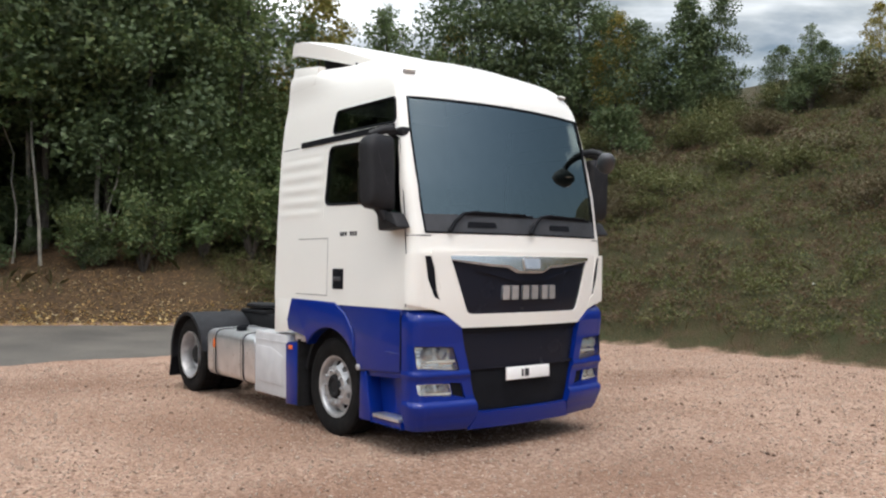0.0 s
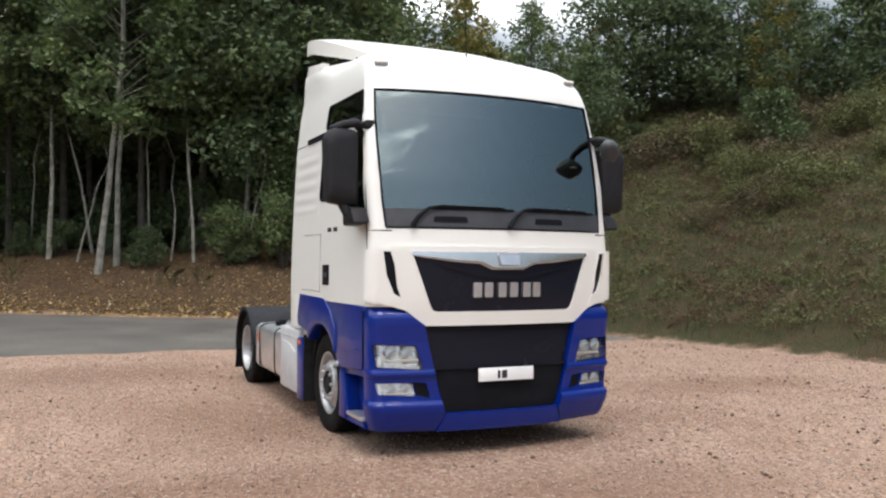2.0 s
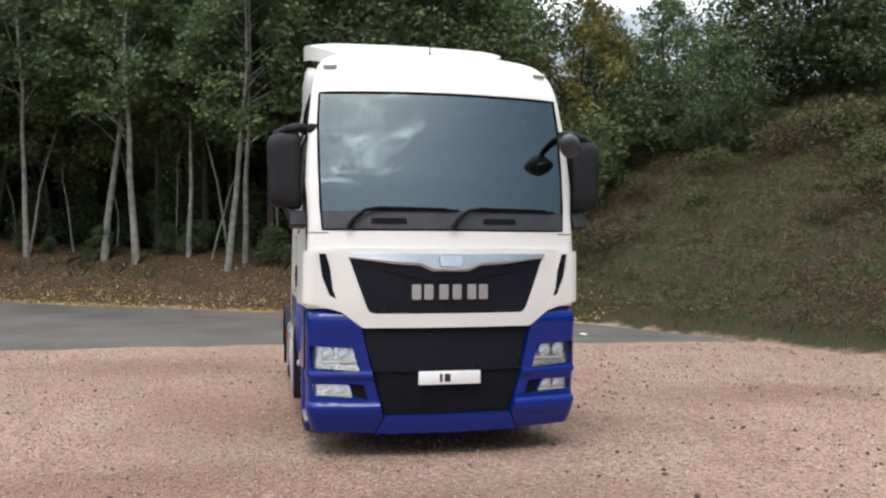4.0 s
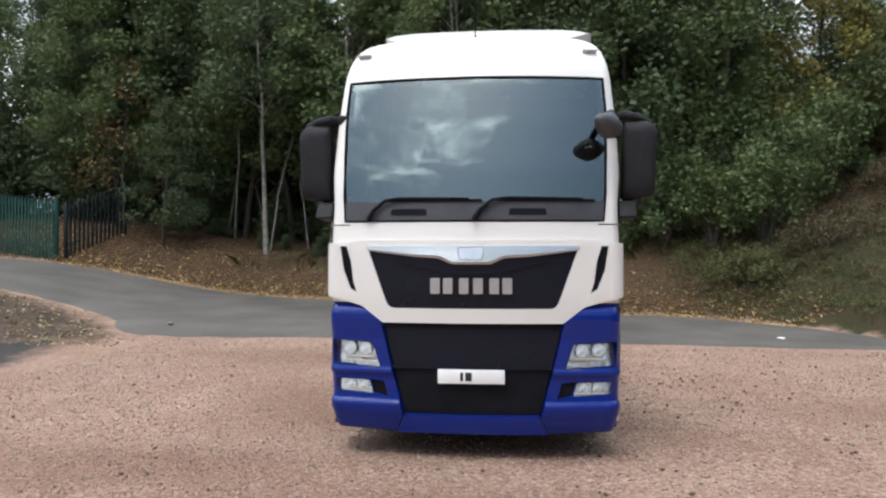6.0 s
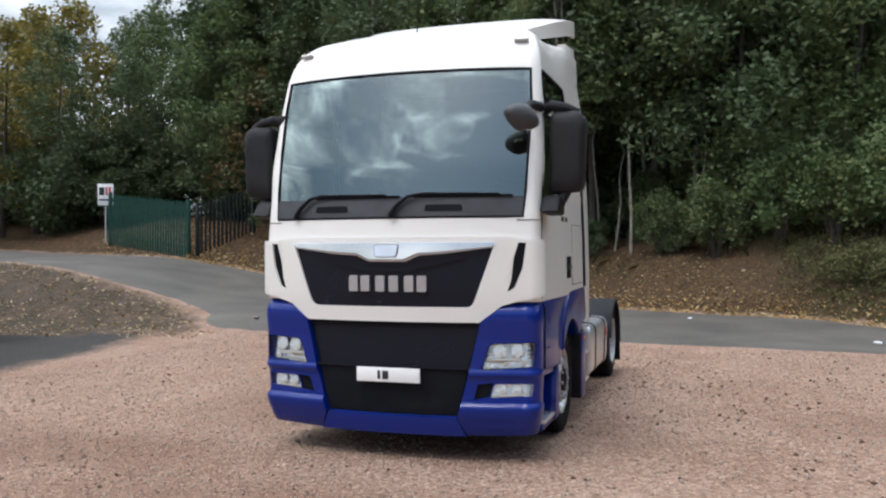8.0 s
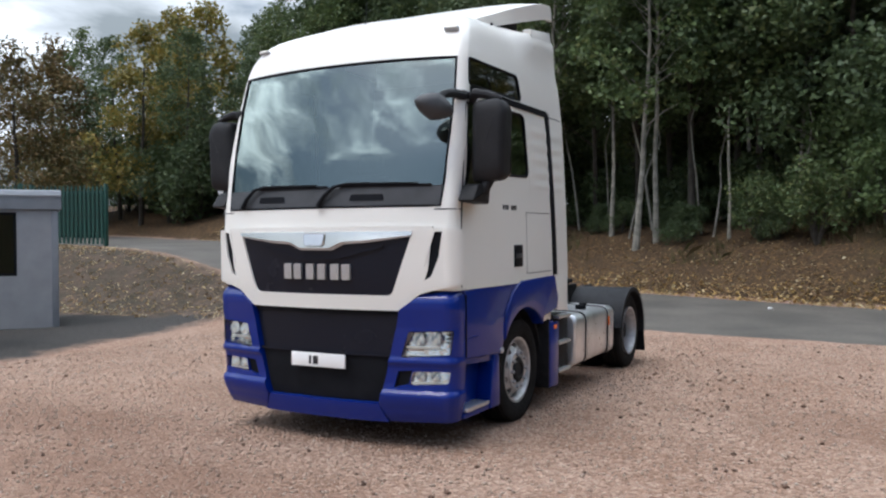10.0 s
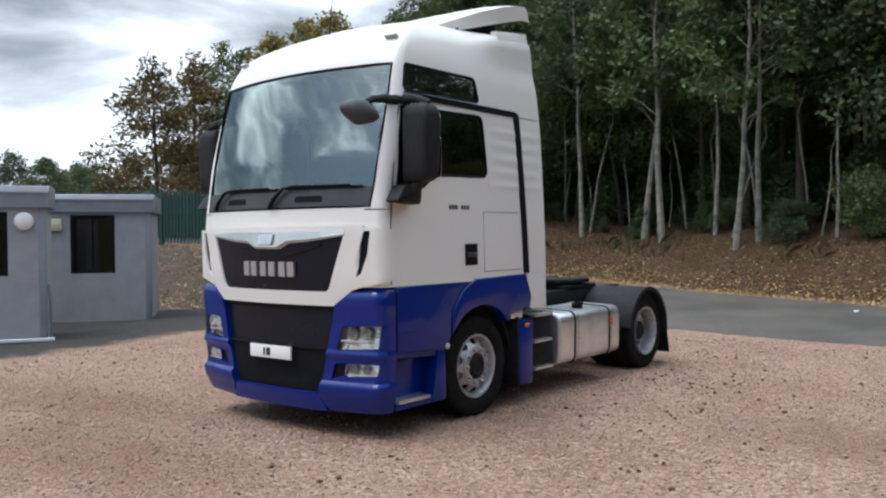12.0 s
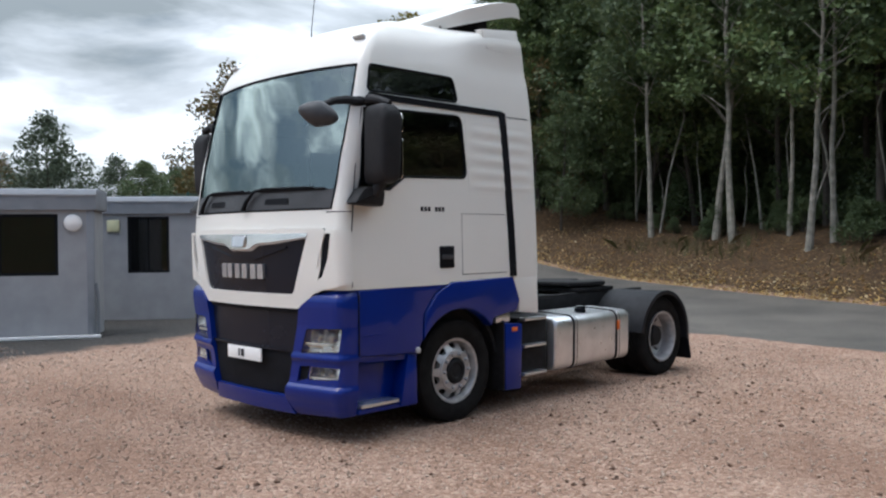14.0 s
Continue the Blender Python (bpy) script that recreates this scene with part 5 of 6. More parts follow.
# ---- chassis, tanks, mudguards ----
def build_chassis():
    for x in (-0.40, 0.40):
        part("chassis_rail", box(x - 0.035, x + 0.035, 0.7, 5.62, 0.72, 0.98, 0.01), CHASSIS, truck, "black frame rail")
    for y in (2.7, 3.7, 4.5, 5.65):
        part("cross_member", box(-0.40, 0.40, y - 0.05, y + 0.05, 0.76, 0.92, 0.01), CHASSIS, truck)
    part("front_axle", box(-0.95, 0.95, 1.36, 1.48, 0.36, 0.48, 0.02), CHASSIS, truck)
    part("rear_axle", lathe([(-0.8, 0.09), (-0.25, 0.10), (-0.15, 0.2), (0.15, 0.2), (0.25, 0.10), (0.8, 0.09)], 20, "x", (0, 4.95, 0.466)), CHASSIS, truck)
    part("rear_beam", box(-0.9, 0.9, 5.62, 5.70, 0.62, 0.76, 0.012), CHASSIS, truck)
    for sg in (1, -1):
        lamp = part("rear_lamp", box(sg * 0.70 - 0.19, sg * 0.70 + 0.19, 5.70, 5.76, 0.62, 0.76, 0.012), BLACK, truck)
        part("lens", box(sg * 0.70 - 0.17, sg * 0.70 + 0.17, 5.755, 5.77, 0.64, 0.74, 0.006), RED_LENS, lamp)
    # fifth wheel coupling
    base = part("fifth_wheel_base", box(-0.45, 0.45, 4.2, 4.95, 0.98, 1.03, 0.01), CHASSIS, truck)
    poly = [(-0.34, 4.15), (0.34, 4.15), (0.46, 4.32), (0.46, 4.75), (0.24, 5.02), (0.14, 5.02), (0.06, 4.72), (-0.06, 4.72), (-0.14, 5.02), (-0.24, 5.02), (-0.46, 4.75), (-0.46, 4.32)]
    part("fifth_wheel", prism(poly, "z", 1.05, 1.10, 0.012), CHASSIS, truck, "greasy black coupling plate")
    # catwalk and underbody drums behind the cab
    part("catwalk", box(-0.75, 0.75, 2.62, 3.35, 0.985, 1.015, 0.008), CHASSIS, truck, "black plate behind the cab")
    # unseen blocks under the frame, added to stop light crossing beneath the truck
    part("underbody_block", box(-0.42, 0.42, 1.75, 3.3, 0.34, 0.80, 0.06, 3), CHASSIS, truck, "dark unseen block under the frame, added to stop light")
    part("silencer", box(-0.86, -0.45, 2.6, 3.7, 0.32, 0.74, 0.05, 3), CHASSIS, truck)
    part("chassis_box", box(0.45, 0.80, 2.6, 4.1, 0.34, 0.76, 0.03), CHASSIS, truck)
    part("cab_rear_mount", box(-0.7, 0.7, 2.40, 2.62, 0.80, 1.22, 0.03), CHASSIS, truck)
    for k, x in enumerate((-0.28, -0.1, 0.08, 0.26)):
        pts = [(x, 2.60, 1.45), (x, 2.78, 1.30 + 0.03 * k), (x * 0.8, 2.95, 1.12), (x * 0.6, 3.1, 1.04)]
        part("air_line", tube(pts, 0.012, 6), BLACK, truck, "coiled black air line")
    # unseen drums and driveline low between the rails, added to block light below
    for x in (-0.27, 0.27):
        part("underbody_drum", lathe([(3.42, 0.0), (3.42, 0.10), (3.47, 0.155), (4.28, 0.155), (4.33, 0.10), (4.33, 0.0)], 20, "y", (x, 0, 0.45)), CHASSIS, truck, "black unseen drum under the frame, added to block light")
    part("prop_shaft", lathe([(3.2, 0.06), (4.8, 0.06)], 12, "y", (0, 0, 0.60)), CHASSIS, truck)
    # right: open step box and round-edged aluminium tank; left: grey locker and tank
    def tank(sg, y0, y1, cap_y):
        prof = rounded([(0.58, 0.285), (1.165, 0.285), (1.175, 0.825), (0.58, 0.85)], 0.10, 5)
        bm = pillow([(sg * x, z) for x, z in prof], "y", y0, y1, 0.035)
        t = part("fuel_tank", bm, ALU, truck, "brushed aluminium fuel tank")
        big = rounded([(0.57, 0.275), (1.174, 0.275), (1.184, 0.833), (0.57, 0.86)], 0.105, 5)
        for y in (y0 + (y1 - y0) * 0.24, y0 + (y1 - y0) * 0.82):
            part("strap", prism([(sg * x, z) for x, z in big], "y", y - 0.035, y + 0.035, 0.004), BLACK, t, "black rubber-lined strap")
            part("strap_band", prism([(sg * (x + 0.004 * (1 if x > 0.8 else -1)), z + 0.003) for x, z in big], "y", y - 0.014, y + 0.014, 0.002), ALU, t)
        part("filler_cap", lathe([(0.83, 0.06), (0.875, 0.06), (0.885, 0.05), (0.885, 0.0)], 20, "z", (sg * 1.0, cap_y, 0)), BLACK, t, "black filler cap")
        part("cap_lever", box(sg * 1.0 - 0.02, sg * 1.0 + 0.07, cap_y - 0.02, cap_y + 0.02, 0.875, 0.90, 0.006), BLACK, t)
        part("side_reflector", box(sg * 1.183 - 0.006, sg * 1.183 + 0.006, y0 + (y1 - y0) * 0.82 - 0.025, y0 + (y1 - y0) * 0.82 + 0.025, 0.62, 0.72, 0.003), ORANGE, t, "orange reflector")
        return t
    tank(1, 2.83, 4.18, 3.48)
    tank(-1, 3.02, 4.32, 3.72)
    sb = part("chassis_box", box(0.60, 1.10, 2.31, 2.78, 0.28, 0.86, 0.015), CHASSIS, truck, "black step box")
    for z in (0.31, 0.585, 0.845):
        part("tread", box(1.02, 1.165, 2.35, 2.69, z - 0.014, z + 0.014, 0.006), ALU, sb, "silver step tread")
    lk = part("side_locker", box(-1.185, -0.62, 2.235, 2.99, 0.235, 0.895, 0.02, 3), GREY_PAINT, truck, "light grey locker with a pressed panel")
    press = [(2.33, 0.36), (2.92, 0.36), (2.92, 0.74), (2.60, 0.74), (2.33, 0.66)]
    part("pressed_panel", prism(press, "x", -1.180, -1.192, 0.004), GREY_PAINT, lk)
    part("locker_lip", prism([(2.25, 0.80), (2.97, 0.80), (2.97, 0.815), (2.25, 0.815)], "x", -1.18, -1.190), GREY_PAINT, lk)
    # rear mudguards and flaps
    hub = (4.93, 0.466)
    for sg in (1, -1):
        out = [(hub[0] + 0.53 * math.cos(t), hub[1] + 0.53 * math.sin(t)) for t in np.linspace(radians(172), radians(-8), 26)]
        inn = [(hub[0] + 0.505 * math.cos(t), hub[1] + 0.505 * math.sin(t)) for t in np.linspace(radians(-8), radians(172), 26)]
        mg = part("mudguard", prism(out + inn, "x", sg * 0.50, sg * 1.19, 0.004), MUDGUARD, truck, "dark grey plastic mudguard")
        lip = [(hub[0] + 0.535 * math.cos(t), hub[1] + 0.535 * math.sin(t)) for t in np.linspace(radians(172), radians(-8), 26)]
        lin = [(hub[0] + 0.487 * math.cos(t), hub[1] + 0.487 * math.sin(t)) for t in np.linspace(radians(-8), radians(172), 26)]
        part("mudguard_lip", prism(lip + lin, "x", sg * 1.17, sg * 1.195, 0.004), MUDGUARD, mg)
        part("mudflap", prism([(5.455, 0.42), (5.48, 0.42), (5.55, 0.13), (5.525, 0.13)], "x", sg * 0.56, sg * 1.18, 0.003), BLACK, mg, "black rubber flap")


build_chassis()


# ---- cabins, fences, sign ----
HUT_WALL = plain("hut_grey", (0.31, 0.318, 0.332), 0.7, grain=0.10, scale=3, bump=0.25, bump_scale=90)
HUT_TRIM = plain("hut_trim", (0.215, 0.23, 0.255), 0.6, grain=0.10, scale=4)
WHITE_PVC = plain("white_pvc", (0.78, 0.78, 0.78), 0.4, grain=0.04)
CREAM = plain("cream_box", (0.60, 0.60, 0.38), 0.5, grain=0.05)
GREEN = plain("green_fence", (0.010, 0.056, 0.042), 0.5, grain=0.25, scale=8)
DARK_FENCE = plain("dark_fence", (0.012, 0.020, 0.020), 0.6, grain=0.25, scale=8)
STEEL_POST = plain("grey_post", (0.40, 0.41, 0.42), 0.6, grain=0.12)
RED_INK = plain("red_ink", (0.55, 0.05, 0.05), 0.5)


def frame_at(o, u):
    """A pose whose x runs along u, whose y points back, and which stands at o."""
    return Matrix.Translation((o[0], o[1], o[2])) @ Matrix.Rotation(math.atan2(u[1], u[0]), 4, "Z")


def holed_wall(x0, x1, z0, z1, hole, t, y0=0.0):
    """One slab with a rectangular opening right through it."""
    bm = bmesh.new()
    a, b, c, d = hole
    rings = [[bm.verts.new((x, y, z)) for x, z in pts] for y in (y0, y0 + t) for pts in (((x0, z0), (x1, z0), (x1, z1), (x0, z1)), ((a, c), (b, c), (b, d), (a, d)))]
    fo, fi, bo, bi = rings
    for k in range(4):
        j = (k + 1) % 4
        for q in ((fo[k], fo[j], fi[j], fi[k]), (bo[k], bi[k], bi[j], bo[j]), (fo[k], bo[k], bo[j], fo[j]), (fi[k], fi[j], bi[j], bi[k])):
            bm.faces.new(q)
    return bm


def build_cabin(o, length, depth, height_, win, name_label, along=HUT_U):
    """A flat-roofed cabin; local x runs to its end wall at 0, front at y=0, y goes back."""
    hut = thing("cabin", name_label, "cabin", frame_at(o, along), group="site cabins")
    x0, x1, z0, z1 = win
    t = 0.09
    bm = holed_wall(-length, 0, -0.05, height_ - 0.3, win, t)
    part("front_wall", bm, HUT_WALL, hut, "light grey rendered wall", smooth=False)
    part("end_wall", box(-t, 0.0, t, depth, -0.05, height_ - 0.3), HUT_WALL, hut)
    part("end_wall", box(-length, -length + t, t, depth, -0.05, height_ - 0.3), HUT_WALL, hut)
    part("back_wall", box(-length + t, -t, depth - t, depth, -0.05, height_ - 0.3), HUT_WALL, hut)
    part("corner_post", box(-0.10, 0.015, -0.015, 0.10, -0.05, height_ - 0.3, 0.012), HUT_TRIM, hut)
    fascia = [(-0.06, height_ - 0.36), (-0.06, height_ - 0.10), (0.0, height_ - 0.02), (0.10, height_), (depth + 0.06, height_), (depth + 0.06, height_ - 0.36)]
    part("roof", prism(fascia, "x", -length - 0.06, 0.07, 0.015), HUT_TRIM, hut, "grey flat roof with a sloped fascia")
    part("roof_edge", prism([(-0.075, height_ - 0.125), (-0.045, height_ - 0.125), (-0.045, height_ - 0.10), (-0.075, height_ - 0.10)], "x", -length - 0.06, 0.075), HUT_WALL, hut)
    fr = holed_wall(x0, x1, z0, z1, (x0 + 0.05, x1 - 0.05, z0 + 0.05, z1 - 0.05), 0.05, 0.02)
    w = part("window", fr, BLACK, hut, "dark window in a black frame")
    pane = part("pane", box(x0 + 0.05, x1 - 0.05, 0.045, 0.05, z0 + 0.05, z1 - 0.05), HUT_GLASS, w)
    pane.visible_shadow = False
    part("mullion", box((x0 + x1) / 2 - 0.02, (x0 + x1) / 2 + 0.02, 0.025, 0.065, z0 + 0.05, z1 - 0.05), BLACK, w)
    part("room_back", box(x0 - 0.4, x1 + 0.4, 1.3, 1.34, 0.3, height_ - 0.4), DARK_TRIM, hut)
    part("cabin_floor", box(-length + t, -t, t, depth - t, 0.0, 0.06), DARK_TRIM, hut)
    return hut


a0 = HUT_O
hut1 = build_cabin((a0.x, a0.y, -0.03), 6.0, 1.1, 2.55, (-2.36, -0.55, 1.09, 2.12), "light grey flat-roofed site cabin with dark window")
o2 = Vector((-9.65, 5.0))
hut2 = build_cabin((o2.x, o2.y, -0.08), 6.0, 2.4, 2.62, (-1.51, -0.68, 1.04, 2.20), "light grey flat-roofed site cabin set further back", (0.595, 0.804))
part("bulkhead_lamp", lathe([(0.0, 0.14), (-0.03, 0.145), (-0.055, 0.13), (-0.075, 0.08), (-0.08, 0.0)], 24, "y", (-0.31, 0, 1.97)), WHITE_PVC, hut1, "round white wall lamp")
part("alarm_box", box(-1.90, -1.66, -0.06, 0.0, 1.89, 2.13, 0.02), CREAM, hut2, "pale yellow alarm box")
part("waste_pipe", tube([(0.03, 0.05, 0.95), (0.06, 0.06, 0.7), (0.06, 0.06, 0.02)], 0.025, 8), HUT_TRIM, hut1)
sill = thing("edging_board", "white painted board along the foot of the cabin", "board", frame_at((a0.x + HUT_N.x * 0.10, a0.y + HUT_N.y * 0.10, 0.0), HUT_U))
part("board", box(-6.0, 0.12, -0.04, 0.04, 0.0, 0.055, 0.008), WHITE_PVC, sill)


def build_fence(p, q, h, pales, label, name, mat, solid, group, tip=True):
    """A run of palisade fence or a gate leaf from p to q: posts, rails and single pales."""
    p, q = Vector(p), Vector(q)
    u = q - p
    L = u.length
    f = thing(name, label, "gate" if "gate" in name else "fence", frame_at((p.x, p.y, float(height(p.x, p.y)) - 0.05), (u.x / L, u.y / L)), group=group)
    rise = (float(height(q.x, q.y)) - float(height(p.x, p.y))) / L
    pale = prism([(-0.042, 0.0), (0.042, 0.0), (0.042, h - 0.10), (0.0, h), (-0.042, h - 0.10)] if tip else [(-0.034, 0), (0.034, 0), (0.034, h), (-0.034, h)], "y", -0.02, 0.0)
    me = finish("pale", pale, mat, False)
    for k in range(pales):
        x = L * (k + 0.5) / pales
        part("pale", me, None, f, at=pose(x, -0.02, 0.12 + rise * x))
    for z in (0.32, h - 0.22):
        bm = tube([(0, 0.02, z + 0.12), (L, 0.02, z + 0.12 + rise * L)], 0.028, 6)
        part("rail", bm, mat, f)
    for x in ((0, L) if L < 6 else np.arange(0, L + 0.1, 2.75)):
        part("post", box(x - 0.05, x + 0.05, 0.0, 0.10, -0.2, h + 0.16 + rise * x, 0.006), mat, f)
    if solid:
        part("backing_sheet", prism([(0, 0.3), (L, 0.3 + rise * L), (L, h - 0.05 + rise * L), (0, h - 0.05)], "y", 0.045, 0.055), mat, f, "green mesh sheet behind the pales")
    return f


build_fence((-18.1, 18.9), (-13.7, 17.2), 1.80, 31, "dark green palisade gate leaf standing open", "palisade_gate", GREEN, False, "green gates")
build_fence((-20.2, 12.15), (-17.05, 12.35), 1.80, 18, "dark green palisade gate leaf with mesh", "palisade_gate", GREEN, True, "green gates")
build_fence((-40.0, 12.0), (-20.3, 12.15), 1.85, 110, "long run of dark green palisade fence", "palisade_fence", GREEN, True, "")
build_fence((-13.55, 17.6), (-13.0, 20.2), 1.6, 14, "dark palisade fence running into the wood", "palisade_fence", DARK_FENCE, False, "")
sign_at = (-18.62, 19.35)
sign = thing("site_sign", "small white sign board with red and black marks on a post", "sign", frame_at((*sign_at, float(height(*sign_at))), (0.86, 0.51)))
part("sign_post", tube([(0, 0.03, -0.3), (0, 0.03, 2.1)], 0.035, 8), STEEL_POST, sign)
board = part("board", box(-0.27, 0.27, -0.02, 0.0, 1.35, 2.13, 0.006), PLATE, sign, "white board")
for x0, x1, z0, z1, mt in ((-0.22, -0.04, 1.72, 2.00, INK), (0.0, 0.07, 1.72, 2.00, RED_INK), (0.11, 0.18, 1.74, 2.02, RED_INK), (-0.22, 0.22, 1.52, 1.58, INK)):
    part("sign_bar", box(x0, x1, -0.024, -0.019, z0, z1), mt, board)


# ---- plants ----
BARK = plain("pale_bark", (0.24, 0.225, 0.19), 0.9, grain=0.4, scale=5, bump=0.6, bump_scale=25)
BARK_DARK = plain("dark_bark", (0.055, 0.046, 0.037), 0.9, grain=0.4, scale=6, bump=0.6, bump_scale=25)
G_DARK = leaf_mat("dark_leaves", [(0.061, 0.089, 0.040), (0.087, 0.124, 0.047), (0.073, 0.104, 0.053), (0.117, 0.143, 0.056)], 0.7)
G_MID = leaf_mat("mid_leaves", [(0.080, 0.123, 0.045), (0.117, 0.161, 0.055), (0.099, 0.139, 0.062), (0.161, 0.180, 0.062)], 0.7)
G_YELLOW = leaf_mat("turning_leaves", [(0.13, 0.14, 0.04), (0.21, 0.19, 0.045), (0.30, 0.22, 0.05), (0.15, 0.155, 0.045)], 0.8)
G_BROWN = leaf_mat("rusty_leaves", [(0.09, 0.075, 0.025), (0.16, 0.10, 0.035), (0.075, 0.08, 0.028), (0.20, 0.13, 0.05)], 0.8)
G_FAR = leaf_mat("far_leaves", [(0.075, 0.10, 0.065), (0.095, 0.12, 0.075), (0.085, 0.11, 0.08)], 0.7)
GRASS = leaf_mat("rough_grass", [(0.074, 0.082, 0.030), (0.105, 0.088, 0.042), (0.150, 0.108, 0.060), (0.080, 0.092, 0.032), (0.124, 0.080, 0.046)], 1.0)
BRAMBLE = leaf_mat("bramble", [(0.074, 0.096, 0.031), (0.112, 0.124, 0.042), (0.134, 0.126, 0.047), (0.088, 0.104, 0.036), (0.150, 0.130, 0.056)], 1.0)
BRACKEN = leaf_mat("dead_bracken", [(0.083, 0.053, 0.031), (0.121, 0.075, 0.044), (0.099, 0.068, 0.037), (0.149, 0.097, 0.057), (0.066, 0.046, 0.026)], 1.0)
SCRUB = leaf_mat("olive_scrub", [(0.090, 0.080, 0.036), (0.118, 0.088, 0.046), (0.072, 0.070, 0.031), (0.130, 0.086, 0.050)], 1.0)
PALE_LEAF = leaf_mat("pale_fallen_leaves", [(0.50, 0.36, 0.13), (0.36, 0.22, 0.08), (0.62, 0.50, 0.28), (0.42, 0.24, 0.09), (0.55, 0.40, 0.15)], 1.0)
DRY_LEAF = leaf_mat("fallen_leaves", [(0.34, 0.23, 0.08), (0.20, 0.115, 0.05), (0.54, 0.43, 0.22), (0.14, 0.08, 0.04), (0.30, 0.18, 0.075), (0.62, 0.55, 0.36), (0.17, 0.10, 0.045)], 1.0)


def leaf_cloud(rng, centres, spreads, counts, size, flat=0.6, fine=False):
    """Many small bent leaves in clumps round the centres; returns points and faces."""
    P = []
    for c, sp, n in zip(centres, spreads, counts):
        d = rng.normal(size=(n, 3))
        d /= np.linalg.norm(d, axis=1, keepdims=True) + 1e-9
        r = rng.random((n, 1)) ** 0.45
        P.append(np.asarray(c) + d * r * np.asarray(sp))
    P = np.concatenate(P)
    n = len(P)
    a = rng.normal(size=(n, 3)) * (1, 1, flat)
    a /= np.linalg.norm(a, axis=1, keepdims=True)
    b = np.cross(a, rng.normal(size=(n, 3)))
    b /= np.linalg.norm(b, axis=1, keepdims=True)
    s = size * (0.6 + 0.8 * rng.random((n, 1)))
    nrm = np.cross(a, b)
    if fine:
        V = np.stack([P - a * s * 0.55, P + a * s * 0.55 + nrm * s * 0.15, P + b * s * 0.62], 1).reshape(-1, 3)
        return V, np.arange(3 * n).reshape(n, 3)
    V = np.stack([P - a * s * 0.6, P + b * s * 0.33 + nrm * s * 0.08, P + a * s * 0.6, P - b * s * 0.33 + nrm * s * 0.08], 1).reshape(-1, 3)
    F = np.arange(4 * n).reshape(n, 4)
    return V, F


def quick_mesh(name, V, F, mat):
    me = bpy.data.meshes.new(name)
    V, F = np.asarray(V, np.float32), np.asarray(F, np.int32)
    k = F.shape[1]
    me.vertices.add(len(V))
    me.vertices.foreach_set("co", V.ravel())
    me.loops.add(F.size)
    me.loops.foreach_set("vertex_index", F.ravel())
    me.polygons.add(len(F))
    me.polygons.foreach_set("loop_start", np.arange(0, F.size, k, dtype=np.int32))
    me.update(calc_edges=True)
    me.materials.append(mat)
    return me


def tree_meshes(seed, h, bole, radius, leaves, size, bark, mat, trunk_r, top=0.35, clumps=46, crook=1.0):
    """A trunk with limbs, and a crown of leaves gathered in clumps at the limbs' ends."""
    rng = np.random.default_rng(seed)
    lean = rng.normal(size=2) * 0.035 * crook
    tz = np.linspace(0, h * 0.93, 9)
    bend = np.cumsum(rng.normal(size=(9, 2)) * 0.07 * crook, axis=0)
    spine = [(lean[0] * z + bx * z / h, lean[1] * z + by * z / h, z - (0.3 if z == 0 else 0)) for z, (bx, by) in zip(tz, bend)]
    bm = tube(spine, [trunk_r * (1.25 if k == 0 else 1 - 0.85 * k / 8) for k in range(9)], 8)
    cs, sp = [], []
    S = np.array(spine)
    for k in range(clumps):
        f = (k + rng.random()) / clumps
        z = bole + (h - bole) * f
        at = np.array([np.interp(z, S[:, 2], S[:, 0]), np.interp(z, S[:, 2], S[:, 1]), z])
        prof = math.sin(math.pi * min(1, (0.16 + 0.84 * f) ** 0.8)) ** 0.7 * (1 - top * f)
        ang = k * 2.4 + rng.normal() * 0.5
        r = radius * prof * (0.35 + 0.65 * rng.random() ** 0.6)
        tip = at + np.array([math.cos(ang) * r, math.sin(ang) * r, 0.25 * r + rng.normal() * 0.2])
        if k % 2 == 0:
            b0 = at - np.array([0, 0, 0.35 * r])
            mid = (b0 + tip) / 2 + np.array([0, 0, 0.08 * r])
            tube([b0, mid, tip], [trunk_r * 0.24 * (1.1 - f), trunk_r * 0.15 * (1.1 - f), 0.006], 5, bm)
        cs.append(tip)
        w = radius * (0.24 + 0.16 * rng.random()) * (1.1 - 0.45 * f)
        sp.append((w, w, w * 0.72))
    vol = np.array([s[0] ** 2 for s in sp])
    counts = np.maximum(4, (leaves * vol / vol.sum()).astype(int))
    V, F = leaf_cloud(rng, cs, sp, counts, size, fine=True)
    return finish("trunk", bm, bark), quick_mesh("crown", V, F, mat)


def plant_tree(meshes, label, x, y, turn=0, grow=1.0, group="", name="tree", z=None):
    t = thing(name, label, "tree" if name != "bush" else "bush", pose(x, y, (float(height(x, y)) if z is None else z) - 0.02, 0, 0, turn) @ Matrix.Diagonal((grow, grow, grow, 1)), group=group)
    part("trunk", meshes[0], None, t)
    part("crown", meshes[1], None, t)
    return t


WOOD = [tree_meshes(11, 11.5, 3.0, 2.7, 9600, 0.15, BARK_DARK, G_DARK, 0.12),
        tree_meshes(12, 12.5, 3.6, 2.5, 9200, 0.145, BARK_DARK, G_DARK, 0.11),
        tree_meshes(13, 10.5, 2.2, 2.7, 9600, 0.15, BARK_DARK, G_MID, 0.11),
        tree_meshes(14, 9.5, 1.0, 2.8, 9600, 0.145, BARK_DARK, G_DARK, 0.10)]
